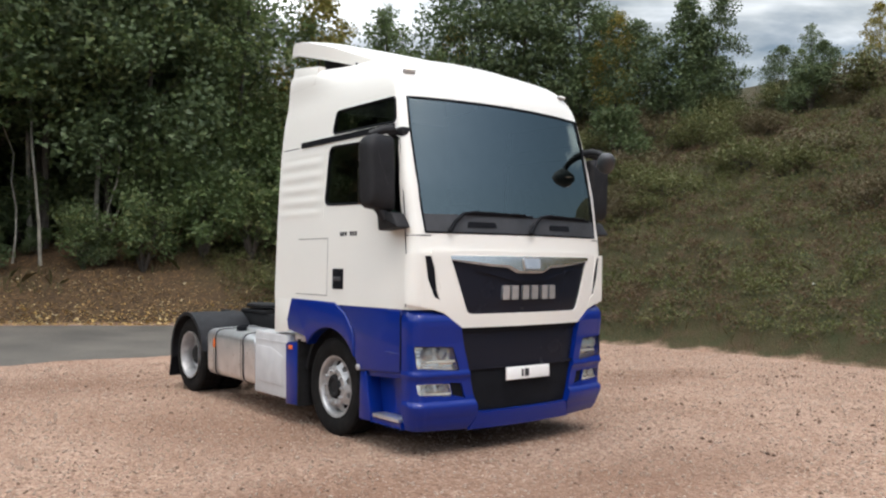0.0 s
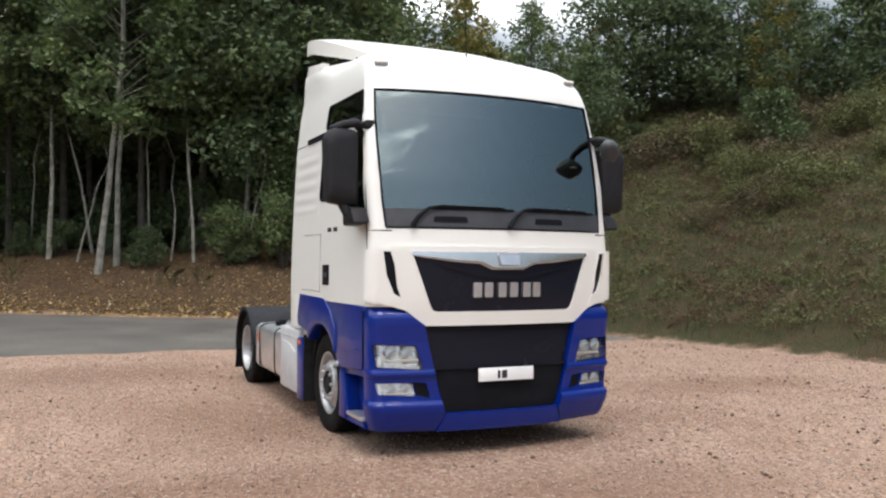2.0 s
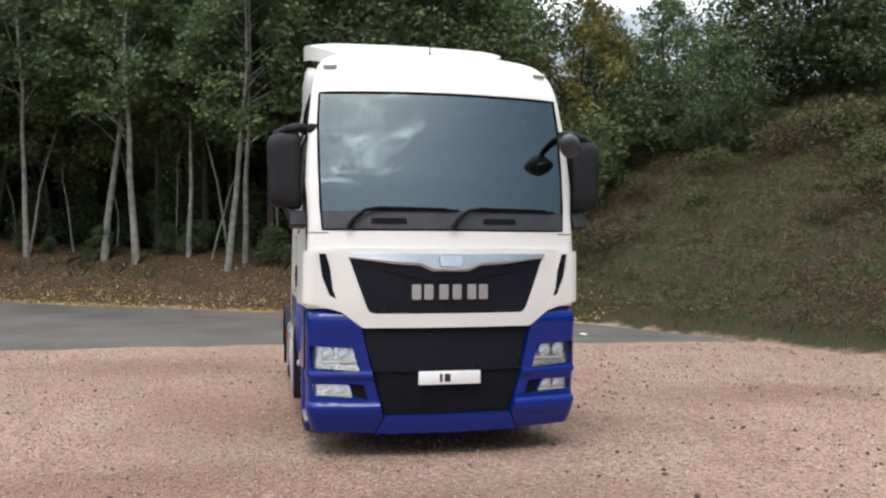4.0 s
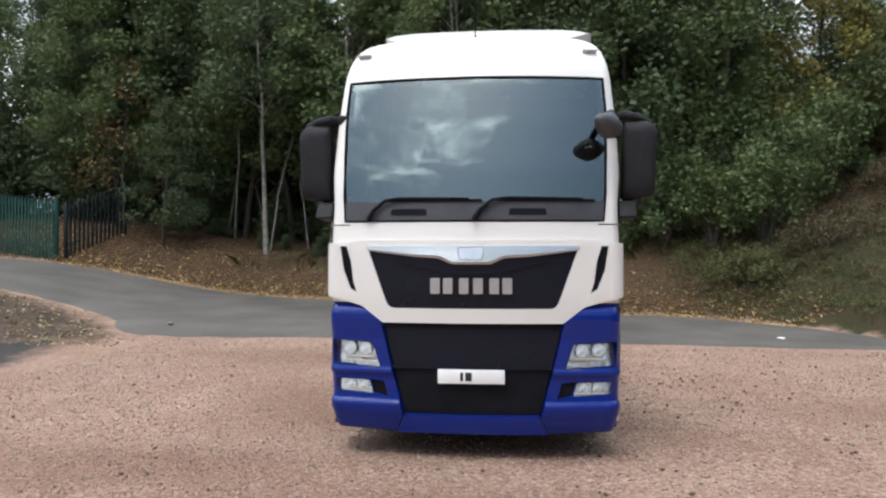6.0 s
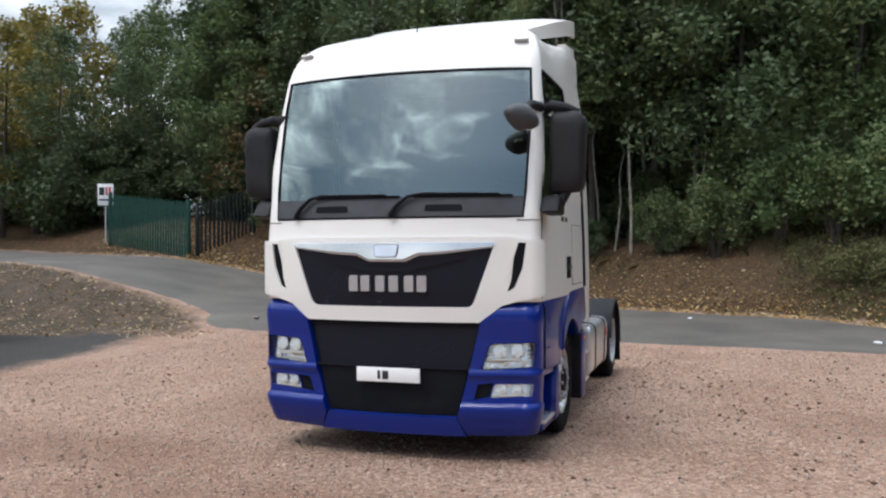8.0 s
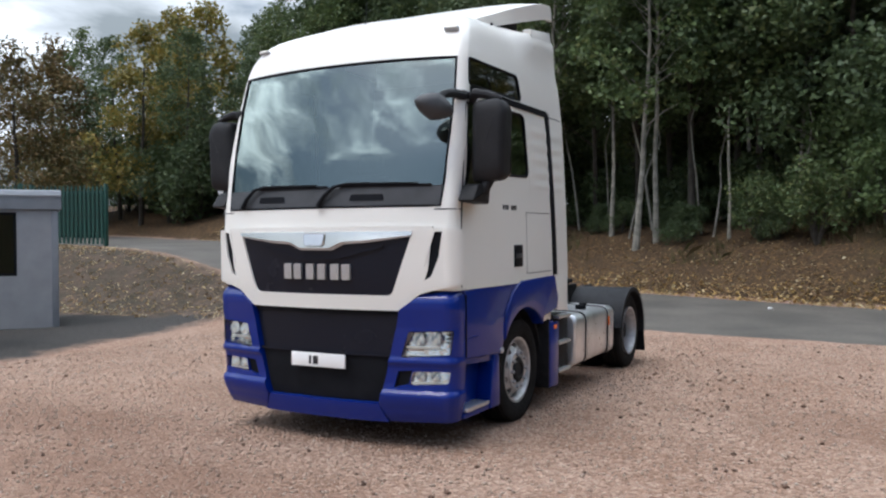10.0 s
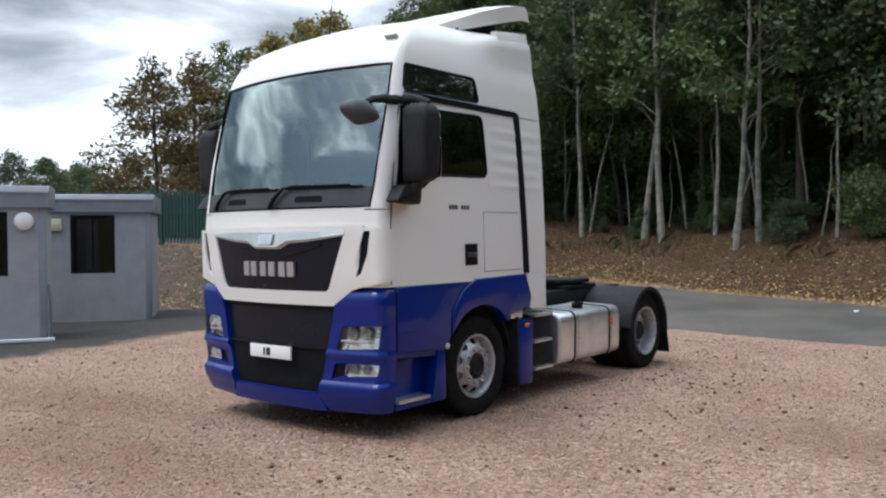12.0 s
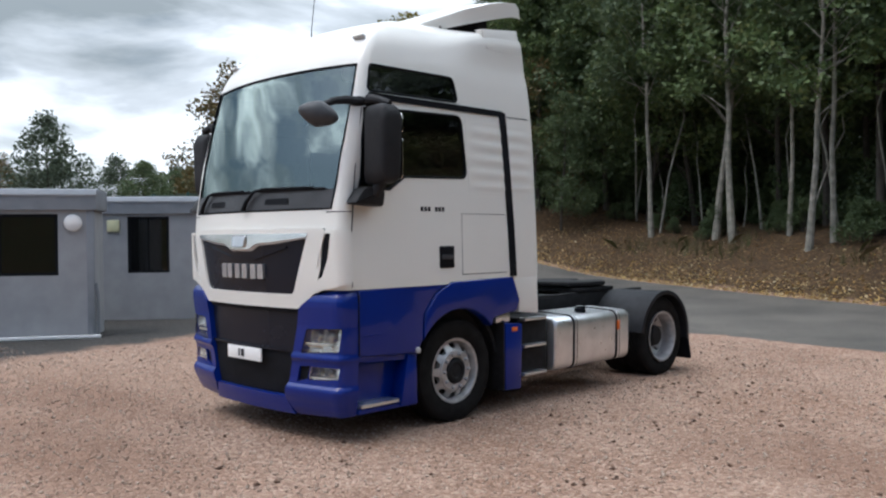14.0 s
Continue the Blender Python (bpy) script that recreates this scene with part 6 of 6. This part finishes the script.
PALE = [tree_meshes(15, 11.0, 3.8, 2.2, 5600, 0.16, BARK, G_MID, 0.105, crook=2.0), tree_meshes(16, 10.0, 4.2, 2.0, 4800, 0.155, BARK, G_DARK, 0.08, crook=2.0)]
POLE = [tree_meshes(21, 8.0, 4.6, 1.3, 1300, 0.15, BARK, G_MID, 0.040, clumps=18, crook=3.5), tree_meshes(22, 7.0, 3.8, 1.2, 1100, 0.15, BARK, G_DARK, 0.034, clumps=16, crook=4.0), tree_meshes(23, 6.0, 3.2, 1.1, 900, 0.15, BARK, G_DARK, 0.028, clumps=14, crook=6.0)]
YELLOW = tree_meshes(31, 8.0, 0.9, 2.3, 6400, 0.165, BARK_DARK, G_YELLOW, 0.10)
BROWN = tree_meshes(32, 9.0, 0.8, 3.6, 11000, 0.19, BARK_DARK, G_BROWN, 0.16)
RUSTY = tree_meshes(38, 6.5, 1.2, 2.3, 2200, 0.12, BARK_DARK, G_BROWN, 0.06, clumps=34)
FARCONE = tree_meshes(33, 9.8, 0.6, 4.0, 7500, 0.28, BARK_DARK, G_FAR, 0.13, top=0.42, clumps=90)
BANKTREE = [tree_meshes(34, 7.5, 0.8, 2.6, 7600, 0.15, BARK_DARK, G_DARK, 0.10, top=0.5), tree_meshes(35, 6.0, 0.6, 2.2, 5600, 0.145, BARK_DARK, G_MID, 0.08, top=0.5)]
DENSE = [tree_meshes(36, 5.6, 0.2, 2.7, 9000, 0.15, BARK_DARK, G_DARK, 0.10, top=0.3, clumps=80), tree_meshes(37, 4.4, 0.2, 1.7, 6000, 0.13, BARK_DARK, G_DARK, 0.07, top=0.75, clumps=60)]


def bush_meshes(seed, h, r, leaves, size, mat):
    rng = np.random.default_rng(seed)
    bm = bmesh.new()
    cs, sp = [], []
    for k in range(16):
        ang, rr, z = rng.random() * 6.28, r * rng.random() ** 0.6 * 0.8, h * (0.18 + 0.72 * rng.random())
        rr *= 1.1 - 0.6 * z / h
        tip = (math.cos(ang) * rr, math.sin(ang) * rr, z)
        tube([(0, 0, -0.1), (tip[0] * 0.4, tip[1] * 0.4, z * 0.55), tip], [0.025, 0.015, 0.005], 5, bm)
        cs.append(tip)
        w = r * (0.28 + 0.2 * rng.random())
        sp.append((w, w, w * 0.85))
    V, F = leaf_cloud(rng, cs, sp, [leaves // 16] * 16, size, fine=True)
    return finish("trunk", bm, BARK_DARK), quick_mesh("crown", V, F, mat)


BUSH = [bush_meshes(41, 2.0, 1.3, 2900, 0.115, G_DARK), bush_meshes(42, 2.6, 1.4, 3300, 0.11, G_MID), bush_meshes(43, 1.5, 1.2, 2400, 0.105, BRAMBLE), bush_meshes(44, 0.7, 1.8, 3000, 0.085, SCRUB), bush_meshes(45, 0.9, 1.7, 3000, 0.085, BRAMBLE)]

rng = np.random.default_rng(7)
# the wood beyond the lane, row behind row
for row, (d0, gap) in enumerate(((5.6, 2.0), (7.6, 2.0), (9.8, 2.1), (12.5, 2.8), (16.0, 4.4), (20.0, 7.0))):
    line = walk_line(FOOT[7:14], 400)
    seg = np.hypot(*np.diff(line, axis=0).T)
    total, at, k = seg.sum(), 0.0, 0
    cum = np.concatenate([[0], np.cumsum(seg)])
    while at < total:
        i = int(np.searchsorted(cum, at).clip(1, 398))
        tx, ty = line[i + 1] - line[i - 1]
        s = math.hypot(tx, ty)
        nx, ny = ty / s, -tx / s
        d = d0 + rng.normal() * 0.5
        x, y = line[i][0] + nx * d, line[i][1] + ny * d
        at += gap * (0.7 + 0.6 * rng.random())
        if x < -12.5 and y < 21.5:
            continue
        kind = WOOD[int(rng.integers(0, 4))]
        plant_tree(kind, "tall slender woodland tree with dark green leaves", x, y, rng.random() * 360, 0.85 + 0.3 * rng.random(), "woodland trees")
# thin poles along the wood's edge
for x, y, k in ((-5.0, 19.35, 0), (-2.4, 18.2, 0), (-1.9, 18.6, 1), (0.4, 20.7, 1), (-6.1, 20.4, 0), (-3.6, 19.9, 1), (-8.2, 20.2, 1), (1.8, 19.6, 1)):
    plant_tree(PALE[k], "pale-stemmed tree at the edge of the wood", x, y, rng.random() * 360, 0.9 + 0.2 * rng.random(), "woodland trees")
for k in range(15):
    x = -11.0 + k * 0.95 + rng.normal() * 0.3
    y = float(np.interp(x, FOOT[::-1, 0], FOOT[::-1, 1])) + 3.6 + rng.random() * 2.0
    plant_tree(POLE[k % 3], "thin pale sapling at the edge of the wood", x, y, rng.random() * 360, 0.8 + 0.4 * rng.random(), "saplings")
# undergrowth
for k in range(46):
    x = -13 + 0.43 * k + rng.normal() * 0.3
    y = float(np.interp(x, FOOT[::-1, 0], FOOT[::-1, 1])) + 5.4 + rng.random() * 3.5
    plant_tree(BUSH[0], "dark leafy shrub under the trees", x, y, rng.random() * 360, 0.6 + 0.5 * rng.random(), "undergrowth", "bush")
for k in range(17):
    x = -11.5 + 1.0 * k + rng.normal() * 0.4
    y = float(np.interp(x, FOOT[::-1, 0], FOOT[::-1, 1])) + 3.4 + rng.random() * 1.8
    plant_tree(BUSH[0], "low dark shrub at the foot of the trees", x, y, rng.random() * 360, 0.28 + 0.3 * rng.random(), "undergrowth", "bush")
for k in range(36):
    x = -22 + 0.84 * k + rng.normal() * 0.4
    y = float(np.interp(x, FOOT[::-1, 0], FOOT[::-1, 1])) + 9.5 + rng.random() * 11
    plant_tree(BUSH[k % 2], "dark leafy shrub deep in the wood", x, y, rng.random() * 360, 1.3 + 0.9 * rng.random(), "undergrowth", "bush")
for k in range(34):
    x, y = 9.0 + 0.5 * k + rng.normal() * 0.5, 21.5 - 0.62 * k + rng.normal() * 0.9
    plant_tree(BUSH[(3, 0, 4, 2)[k % 4]], "leafy shrub on the crest of the bank", x, y, rng.random() * 360, 0.5 + 0.45 * rng.random(), "bank shrubs", "bush")
for k in range(14):
    x, y = -20 - 0.9 * k + rng.normal() * 0.5, 20.0 + 0.25 * k + rng.random() * 5
    plant_tree(BUSH[k % 2], "leafy shrub beyond the gate", x, y, rng.random() * 360, 1.1 + 0.8 * rng.random(), "undergrowth", "bush")
for x, y, g in ((6.4, 16.0, 1.0), (7.6, 16.8, 1.1), (5.2, 16.6, 0.9), (8.6, 17.6, 1.1), (4.0, 17.0, 1.0), (2.4, 17.2, 0.8), (9.6, 18.6, 1.2), (3.2, 18.4, 1.2), (6.0, 18.6, 1.2), (1.0, 17.8, 0.7), (7.2, 19.8, 1.3), (5.0, 19.6, 1.3)):
    plant_tree(BUSH[1], "light green leafy shrub at the foot of the bank", x, y, rng.random() * 360, g, "bank shrubs", "bush")
# trees on the crest of the right bank
for x, y, k, g in ((8.75, 19.2, 2, 0.80), (11.5, 24.5, 0, 0.62), (14.0, 22.5, 0, 0.60), (17.2, 17.6, 0, 0.72), (18.6, 15.6, 1, 0.6), (19.6, 11.4, 0, 0.52), (21.2, 8.8, 1, 0.36), (8.0, 24.0, 0, 0.76), (6.0, 22.0, 0, 0.70), (26.0, 7.0, 1, 0.5), (12.0, 20.0, 1, 0.86), (13.0, 18.2, 1, 0.60)):
    m = YELLOW if k == 2 else BANKTREE[k]
    plant_tree(m, "yellowing tree on the bank" if k == 2 else "dark green tree on the crest of the bank", x, y, rng.random() * 360, g, "bank trees")
for x, y, k, g in ((16.9, 17.7, 0, 1.12), (16.2, 19.4, 0, 1.15), (17.9, 15.9, 0, 0.9), (18.9, 12.1, 1, 0.95), (19.0, 11.3, 1, 0.75), (18.2, 13.6, 0, 0.62), (20.6, 9.4, 0, 0.32), (20.8, 8.2, 0, 0.30), (10.2, 19.5, 0, 0.76), (12.6, 17.2, 0, 0.62), (11.0, 22.0, 0, 0.70)):
    plant_tree(DENSE[k], "dense dark green tree on the crest of the bank" if k == 0 else "narrow dark tree with upright twigs on the crest", x, y, rng.random() * 360, g, "bank trees")
plant_tree(YELLOW, "yellowing tree on the bank", 15.0, 19.8, 40, 0.48, "bank trees")
plant_tree(YELLOW, "small yellowing tree on the bank", 17.9, 14.2, 10, 0.50, "bank trees")
plant_tree(YELLOW, "small yellowing tree on the bank", 22.0, 6.9, 80, 0.32, "bank trees")
for k in range(64):
    d = 4.0 + 9.0 * rng.random()
    y = -1.0 + 20 * rng.random()
    x = float(np.interp(y, FOOT[:9, 1], FOOT[:9, 0])) + d
    plant_tree(BUSH[3 + k % 2], "low olive scrub on the slope", x, y, rng.random() * 360, 0.35 + 0.45 * rng.random(), "bank shrubs", "bush")
plant_tree(RUSTY, "thin rusty-leaved tree at the edge of the wood", -13.4, 20.6, 30, 0.9, "woodland trees")
for k in range(12):
    x, y = -29 + 1.3 * k + rng.normal() * 0.3, 25.5 - 0.12 * k + rng.normal() * 0.8
    plant_tree(BUSH[0], "dark leafy shrub behind the gate", x, y, rng.random() * 360, 1.5 + 0.5 * rng.random(), "undergrowth", "bush")
plant_tree(WOOD[3], "small dark tree at the edge of the wood", -11.6, 19.9, 70, 0.5, "woodland trees")
# left: turning trees beyond the gate, and far ones behind the cabins
for x, y, m, g, lab in ((-26.0, 15.9, BROWN, 0.78, "broad rusty autumn tree behind the fence"), (-31.5, 21.5, BROWN, 0.95, "broad rusty autumn tree behind the fence"), (-25.0, 25.0, YELLOW, 1.2, "yellowing tree beyond the gate"), (-29.0, 27.5, YELLOW, 1.25, "yellowing tree beyond the gate"),
                        (-21.5, 25.5, WOOD[2], 0.9, "tall woodland tree beyond the gate"), (-23.5, 29.5, WOOD[0], 0.95, "tall woodland tree beyond the gate"), (-34.0, 26.0, WOOD[2], 0.9, "tall woodland tree beyond the gate"), (-33.0, 31.0, YELLOW, 1.3, "yellowing tree beyond the gate"),
                        (-44.0, 14.6, FARCONE, 0.70, "pointed tree far behind the cabins"), (-57.0, 26.4, DENSE[0], 1.0, "round tree far behind the cabins"), (-60.0, 31.0, DENSE[0], 0.9, "round tree far behind the cabins"), (-59.0, 27.6, DENSE[0], 1.02, "round tree far behind the cabins"), (-62.0, 33.5, DENSE[0], 0.85, "round tree far behind the cabins"), (-53.0, 29.0, DENSE[0], 0.72, "round tree far behind the cabins"), (-17.5, 24.5, WOOD[3], 0.9, "dark tree beside the gate"), (-15.5, 22.5, WOOD[3], 0.85, "dark tree beside the gate"), (-20.0, 22.5, WOOD[3], 0.7, "dark tree beside the gate"), (-13.8, 21.5, WOOD[2], 0.85, "dark tree beside the gate"), (-22.5, 21.0, WOOD[3], 0.85, "dark tree beyond the gate"), (-25.5, 21.5, YELLOW, 1.1, "yellowing tree beyond the gate"), (-28.5, 23.0, WOOD[3], 0.9, "dark tree beyond the gate"), (-26.5, 31.0, WOOD[0], 0.9, "tall woodland tree beyond the gate"), (-30.5, 35.0, WOOD[1], 0.9, "tall woodland tree beyond the gate")):
    plant_tree(m, lab, x, y, rng.random() * 360, g, "far trees")
for k in range(16):
    a = radians(142 + k * 3.4)
    x, y = 6 + 88 * math.cos(a), -4 + 88 * math.sin(a)
    plant_tree(BROWN if k % 4 == 2 else FARCONE, "distant tree on the horizon", x, y, rng.random() * 360, 0.75 + 0.35 * rng.random(), "distant trees", z=0.5)
# a ring of far woods that closes the horizon
c, s, n = [], [], []
for k in range(150):
    a = radians(k * 2.4 + rng.normal())
    R = 130 + rng.random() * 30
    c.append((R * math.cos(a), R * math.sin(a), 4 + 2 * rng.random()))
    s.append((7, 7, 5.0))
    n.append(110)
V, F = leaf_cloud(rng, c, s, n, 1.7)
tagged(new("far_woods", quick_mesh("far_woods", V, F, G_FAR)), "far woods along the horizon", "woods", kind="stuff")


# ---- grass, leaves and stones on the ground ----
def blades(rng, X, Y, hmin, hmax, width, lean):
    n = len(X)
    Z = height(X, Y) - 0.02
    a = rng.random(n) * 6.283
    h = hmin + (hmax - hmin) * rng.random(n) ** 1.5
    w = width * (0.6 + 0.8 * rng.random(n))
    dx, dy = np.cos(a), np.sin(a)
    ln = lean * (rng.random(n) * 1.4)
    lx, ly = rng.normal(size=n) * ln * h, rng.normal(size=n) * ln * h
    base = np.stack([X, Y, Z], -1)
    side = np.stack([dx * w, dy * w, np.zeros(n)], -1)
    mid = base + np.stack([lx * 0.35, ly * 0.35, h * 0.6], -1)
    tip = base + np.stack([lx, ly, h * (1 - 0.25 * ln)], -1)
    V = np.stack([base - side, base + side, mid + side * 0.7, tip, mid - side * 0.7], 1).reshape(-1, 3)
    F = np.arange(5 * n).reshape(n, 5)
    return V, F


def scatter(rng, n, x0, x1, y0, y1, keep):
    X, Y = x0 + (x1 - x0) * rng.random(n), y0 + (y1 - y0) * rng.random(n)
    k = keep(X, Y)
    return X[k], Y[k]


rng = np.random.default_rng(19)
X, Y = scatter(rng, 70000, 4, 21, -6, 22, lambda x, y: (bank_d(x, y) > 0.1) & (x > 4.6 - 0.2 * (y - 14) + rng.normal(size=len(x))) & (rng.random(len(x)) < np.clip(1.2 - bank_d(x, y) / 22, 0.15, 1)) & (wave(x, y, 0.42, 7.0) + 0.35 * rng.normal(size=len(x)) > -0.25))
V, F = blades(rng, X, Y, 0.06, 0.30, 0.006, 0.42)
tagged(new("bank_grass", quick_mesh("bank_grass", V, F, GRASS)), "rough tufted grass, partly dry, on the bank", "grass", kind="stuff")
for nm, mt, lab, test in (("brambles", BRAMBLE, "low green brambles and weeds in patches over the bank", lambda x, y: (bank_d(x, y) > 0.5) & (wave(x, y, 0.55, 3.0) + 0.5 * rng.normal(size=len(x)) > -0.15)),
                          ("dead_bracken", BRACKEN, "dead brown bracken in patches over the bank", lambda x, y: (bank_d(x, y) > 0.5) & (wave(x, y, 0.55, 3.0) + 0.5 * rng.normal(size=len(x)) < 0.0))):
    X, Y = scatter(rng, 6000 if nm == "brambles" else 4200, 4, 19, -4, 21, test)
    Zc = height(X, Y)
    big = 0.6 + 0.8 * rng.random(len(X))
    V, F = leaf_cloud(rng, np.stack([X, Y, Zc + 0.12], -1), [(0.36 * s, 0.36 * s, 0.17 * s) for s in big], [48] * len(X), 0.050)
    tagged(new(nm, quick_mesh(nm, V, F, mt)), lab, "undergrowth", kind="stuff")


def ground_leaves(rng, X, Y, size):
    n = len(X)
    P = np.stack([X, Y, height(X, Y) + 0.015 + 0.02 * rng.random(n)], -1)
    a = rng.random(n) * 6.283
    A = np.stack([np.cos(a), np.sin(a), rng.normal(size=n) * 0.35], -1)
    B = np.stack([-np.sin(a), np.cos(a), rng.normal(size=n) * 0.35], -1)
    s = size * (0.6 + 0.9 * rng.random((n, 1)))
    up = np.array([0, 0, 1.0]) * s * 0.25
    V = np.stack([P - A * s, P - B * s * 0.55 + up, P + A * s, P + B * s * 0.55 + up], 1).reshape(-1, 3)
    return V, np.arange(4 * n).reshape(n, 4)


X, Y = scatter(rng, 44000, -19, 8, 13, 24, lambda x, y: (bank_d(x, y) > -0.35) & (rng.random(len(x)) < np.clip(1.1 - bank_d(x, y) / 3.6, 0.04, 1)) & (rng.random(len(x)) < np.clip(0.55 + 0.8 * wave(x, y, 0.9, 1.0), 0.12, 1)) & (x < 7 - 0.3 * (y - 13)))
V, F = ground_leaves(rng, X, Y, 0.038)
tagged(new("leaf_litter", quick_mesh("leaf_litter", V, F, DRY_LEAF)), "yellow and brown fallen leaves under the trees", "leaves", kind="stuff")
X, Y = scatter(rng, 28000, -14, 8, 12, 21, lambda x, y: (bank_d(x, y) > -0.45) & (bank_d(x, y) < 1.1) & (rng.random(len(x)) < np.clip(1.0 - 0.8 * bank_d(x, y), 0.1, 1)))
V, F = ground_leaves(rng, X, Y, 0.04)
tagged(new("verge_litter", quick_mesh("verge_litter", V, F, PALE_LEAF)), "pale yellow leaves drifted along the edge of the lane", "leaves", kind="stuff")
X, Y = scatter(rng, 5000, -19, -6.5, 6.8, 12.6, lambda x, y: (line_side(x, y, NEAR) > 0.0) & (wave(x, y, 0.8, 2.0) > -0.6))
V, F = ground_leaves(rng, X, Y, 0.035)
tagged(new("mound_litter", quick_mesh("mound_litter", V, F, DRY_LEAF)), "scattered dead leaves on the earth mound", "leaves", kind="stuff")
X, Y = scatter(rng, 9000, -12, 7.5, 12.8, 20, lambda x, y: (bank_d(x, y) > 1.6) & (bank_d(x, y) < 5.5) & (wave(x, y, 0.7, 6.0) > 0.1))
V, F = blades(rng, X, Y, 0.10, 0.5, 0.012, 0.6)
tagged(new("verge_weeds", quick_mesh("verge_weeds", V, F, GRASS)), "weeds at the edge of the wood", "weeds", kind="stuff")


def pebbles(rng, X, Y, smin, smax, sink=0.35):
    n = len(X)
    s = smin + (smax - smin) * rng.random(n) ** 2.5
    base = np.array([(1, 0, 0), (0, 1, 0), (-1, 0, 0), (0, -1, 0), (0, 0, 0.75), (0, 0, -0.75)], float)
    J = base[None] * (0.65 + 0.7 * rng.random((n, 6, 1))) * s[:, None, None]
    a = rng.random(n) * 6.283
    c, q = np.cos(a)[:, None], np.sin(a)[:, None]
    P = np.stack([J[..., 0] * c - J[..., 1] * q, J[..., 0] * q + J[..., 1] * c, J[..., 2]], -1)
    P += np.stack([X, Y, height(X, Y) + s * sink], -1)[:, None, :]
    f = np.array([(0, 1, 4), (1, 2, 4), (2, 3, 4), (3, 0, 4), (1, 0, 5), (2, 1, 5), (3, 2, 5), (0, 3, 5)])
    F = (np.arange(n)[:, None, None] * 6 + f[None]).reshape(-1, 3)
    return P.reshape(-1, 3), F


PEBBLE = leaf_mat("crushed_stone", [(0.34, 0.243, 0.187), (0.41, 0.307, 0.243), (0.52, 0.415, 0.335), (0.27, 0.183, 0.136), (0.46, 0.352, 0.28), (0.55, 0.45, 0.37), (0.31, 0.216, 0.164)], 1.0)
DARK_STONE = leaf_mat("dark_stone", [(0.14, 0.082, 0.056), (0.19, 0.118, 0.084), (0.11, 0.070, 0.050)], 1.0)


def open_gravel(x, y):
    return (bank_d(x, y) < -0.15) & (y < 7.95 + 0.2 * np.sin(x * 2)) & ~((x < -6.3) & (y > 0.5))
X, Y = scatter(rng, 62000, -9, 8.6, -4.6, 8.7, open_gravel)
V, F = pebbles(rng, X, Y, 0.006, 0.017)
tagged(new("gravel", quick_mesh("gravel", V, F, PEBBLE)), "loose pinkish crushed stone over the yard", "gravel", kind="stuff")
X, Y = scatter(rng, 8000, -9, 8.6, -4.6, 8.8, lambda x, y: open_gravel(x, y) & (rng.random(len(x)) < np.where(x > 1.4, 1.0, 0.3) * np.clip(0.4 + 0.9 * wave(x, y, 0.9, 5.0), 0.08, 1)))
V, F = pebbles(rng, X, Y, 0.007, 0.026)
tagged(new("dark_stones", quick_mesh("dark_stones", V, F, DARK_STONE)), "larger dark stones strewn on the yard", "stones", kind="stuff")


# single stones and scraps on the lane
def road_stone(x, y, size, mat, label, name):
    bm = bmesh.new()
    bmesh.ops.create_icosphere(bm, subdivisions=2, radius=1)
    for v in bm.verts:
        k = 0.85 + 0.3 * noise.noise(v.co * 1.7 + Vector((x, y, 0)))
        v.co = Vector((v.co.x * size * 1.5, v.co.y * size, v.co.z * size * 0.55)) * k
    tagged(new(name, finish(name, bm, mat)), label, "stone" if "stone" in name else "litter").matrix_world = pose(x, y, float(height(x, y)) + 0.016 + size * 0.35, 0, 0, 35 * x)


STONE_GREY = plain("field_stone", (0.20, 0.17, 0.15), 0.9, grain=0.3, scale=20, bump=0.5, bump_scale=60)
SCRAP = plain("white_scrap", (0.75, 0.75, 0.73), 0.6, grain=0.1)
road_stone(-6.62, 9.32, 0.075, STONE_GREY, "brown flat stone lying on the lane", "field_stone")
road_stone(5.0, 9.56, 0.06, SCRAP, "crumpled white scrap on the lane", "paper_scrap")
road_stone(1.9, 12.4, 0.05, SCRAP, "crumpled white scrap on the lane", "paper_scrap")
road_stone(10.6, 3.0, 0.045, SCRAP, "crumpled white scrap in the grass", "paper_scrap")
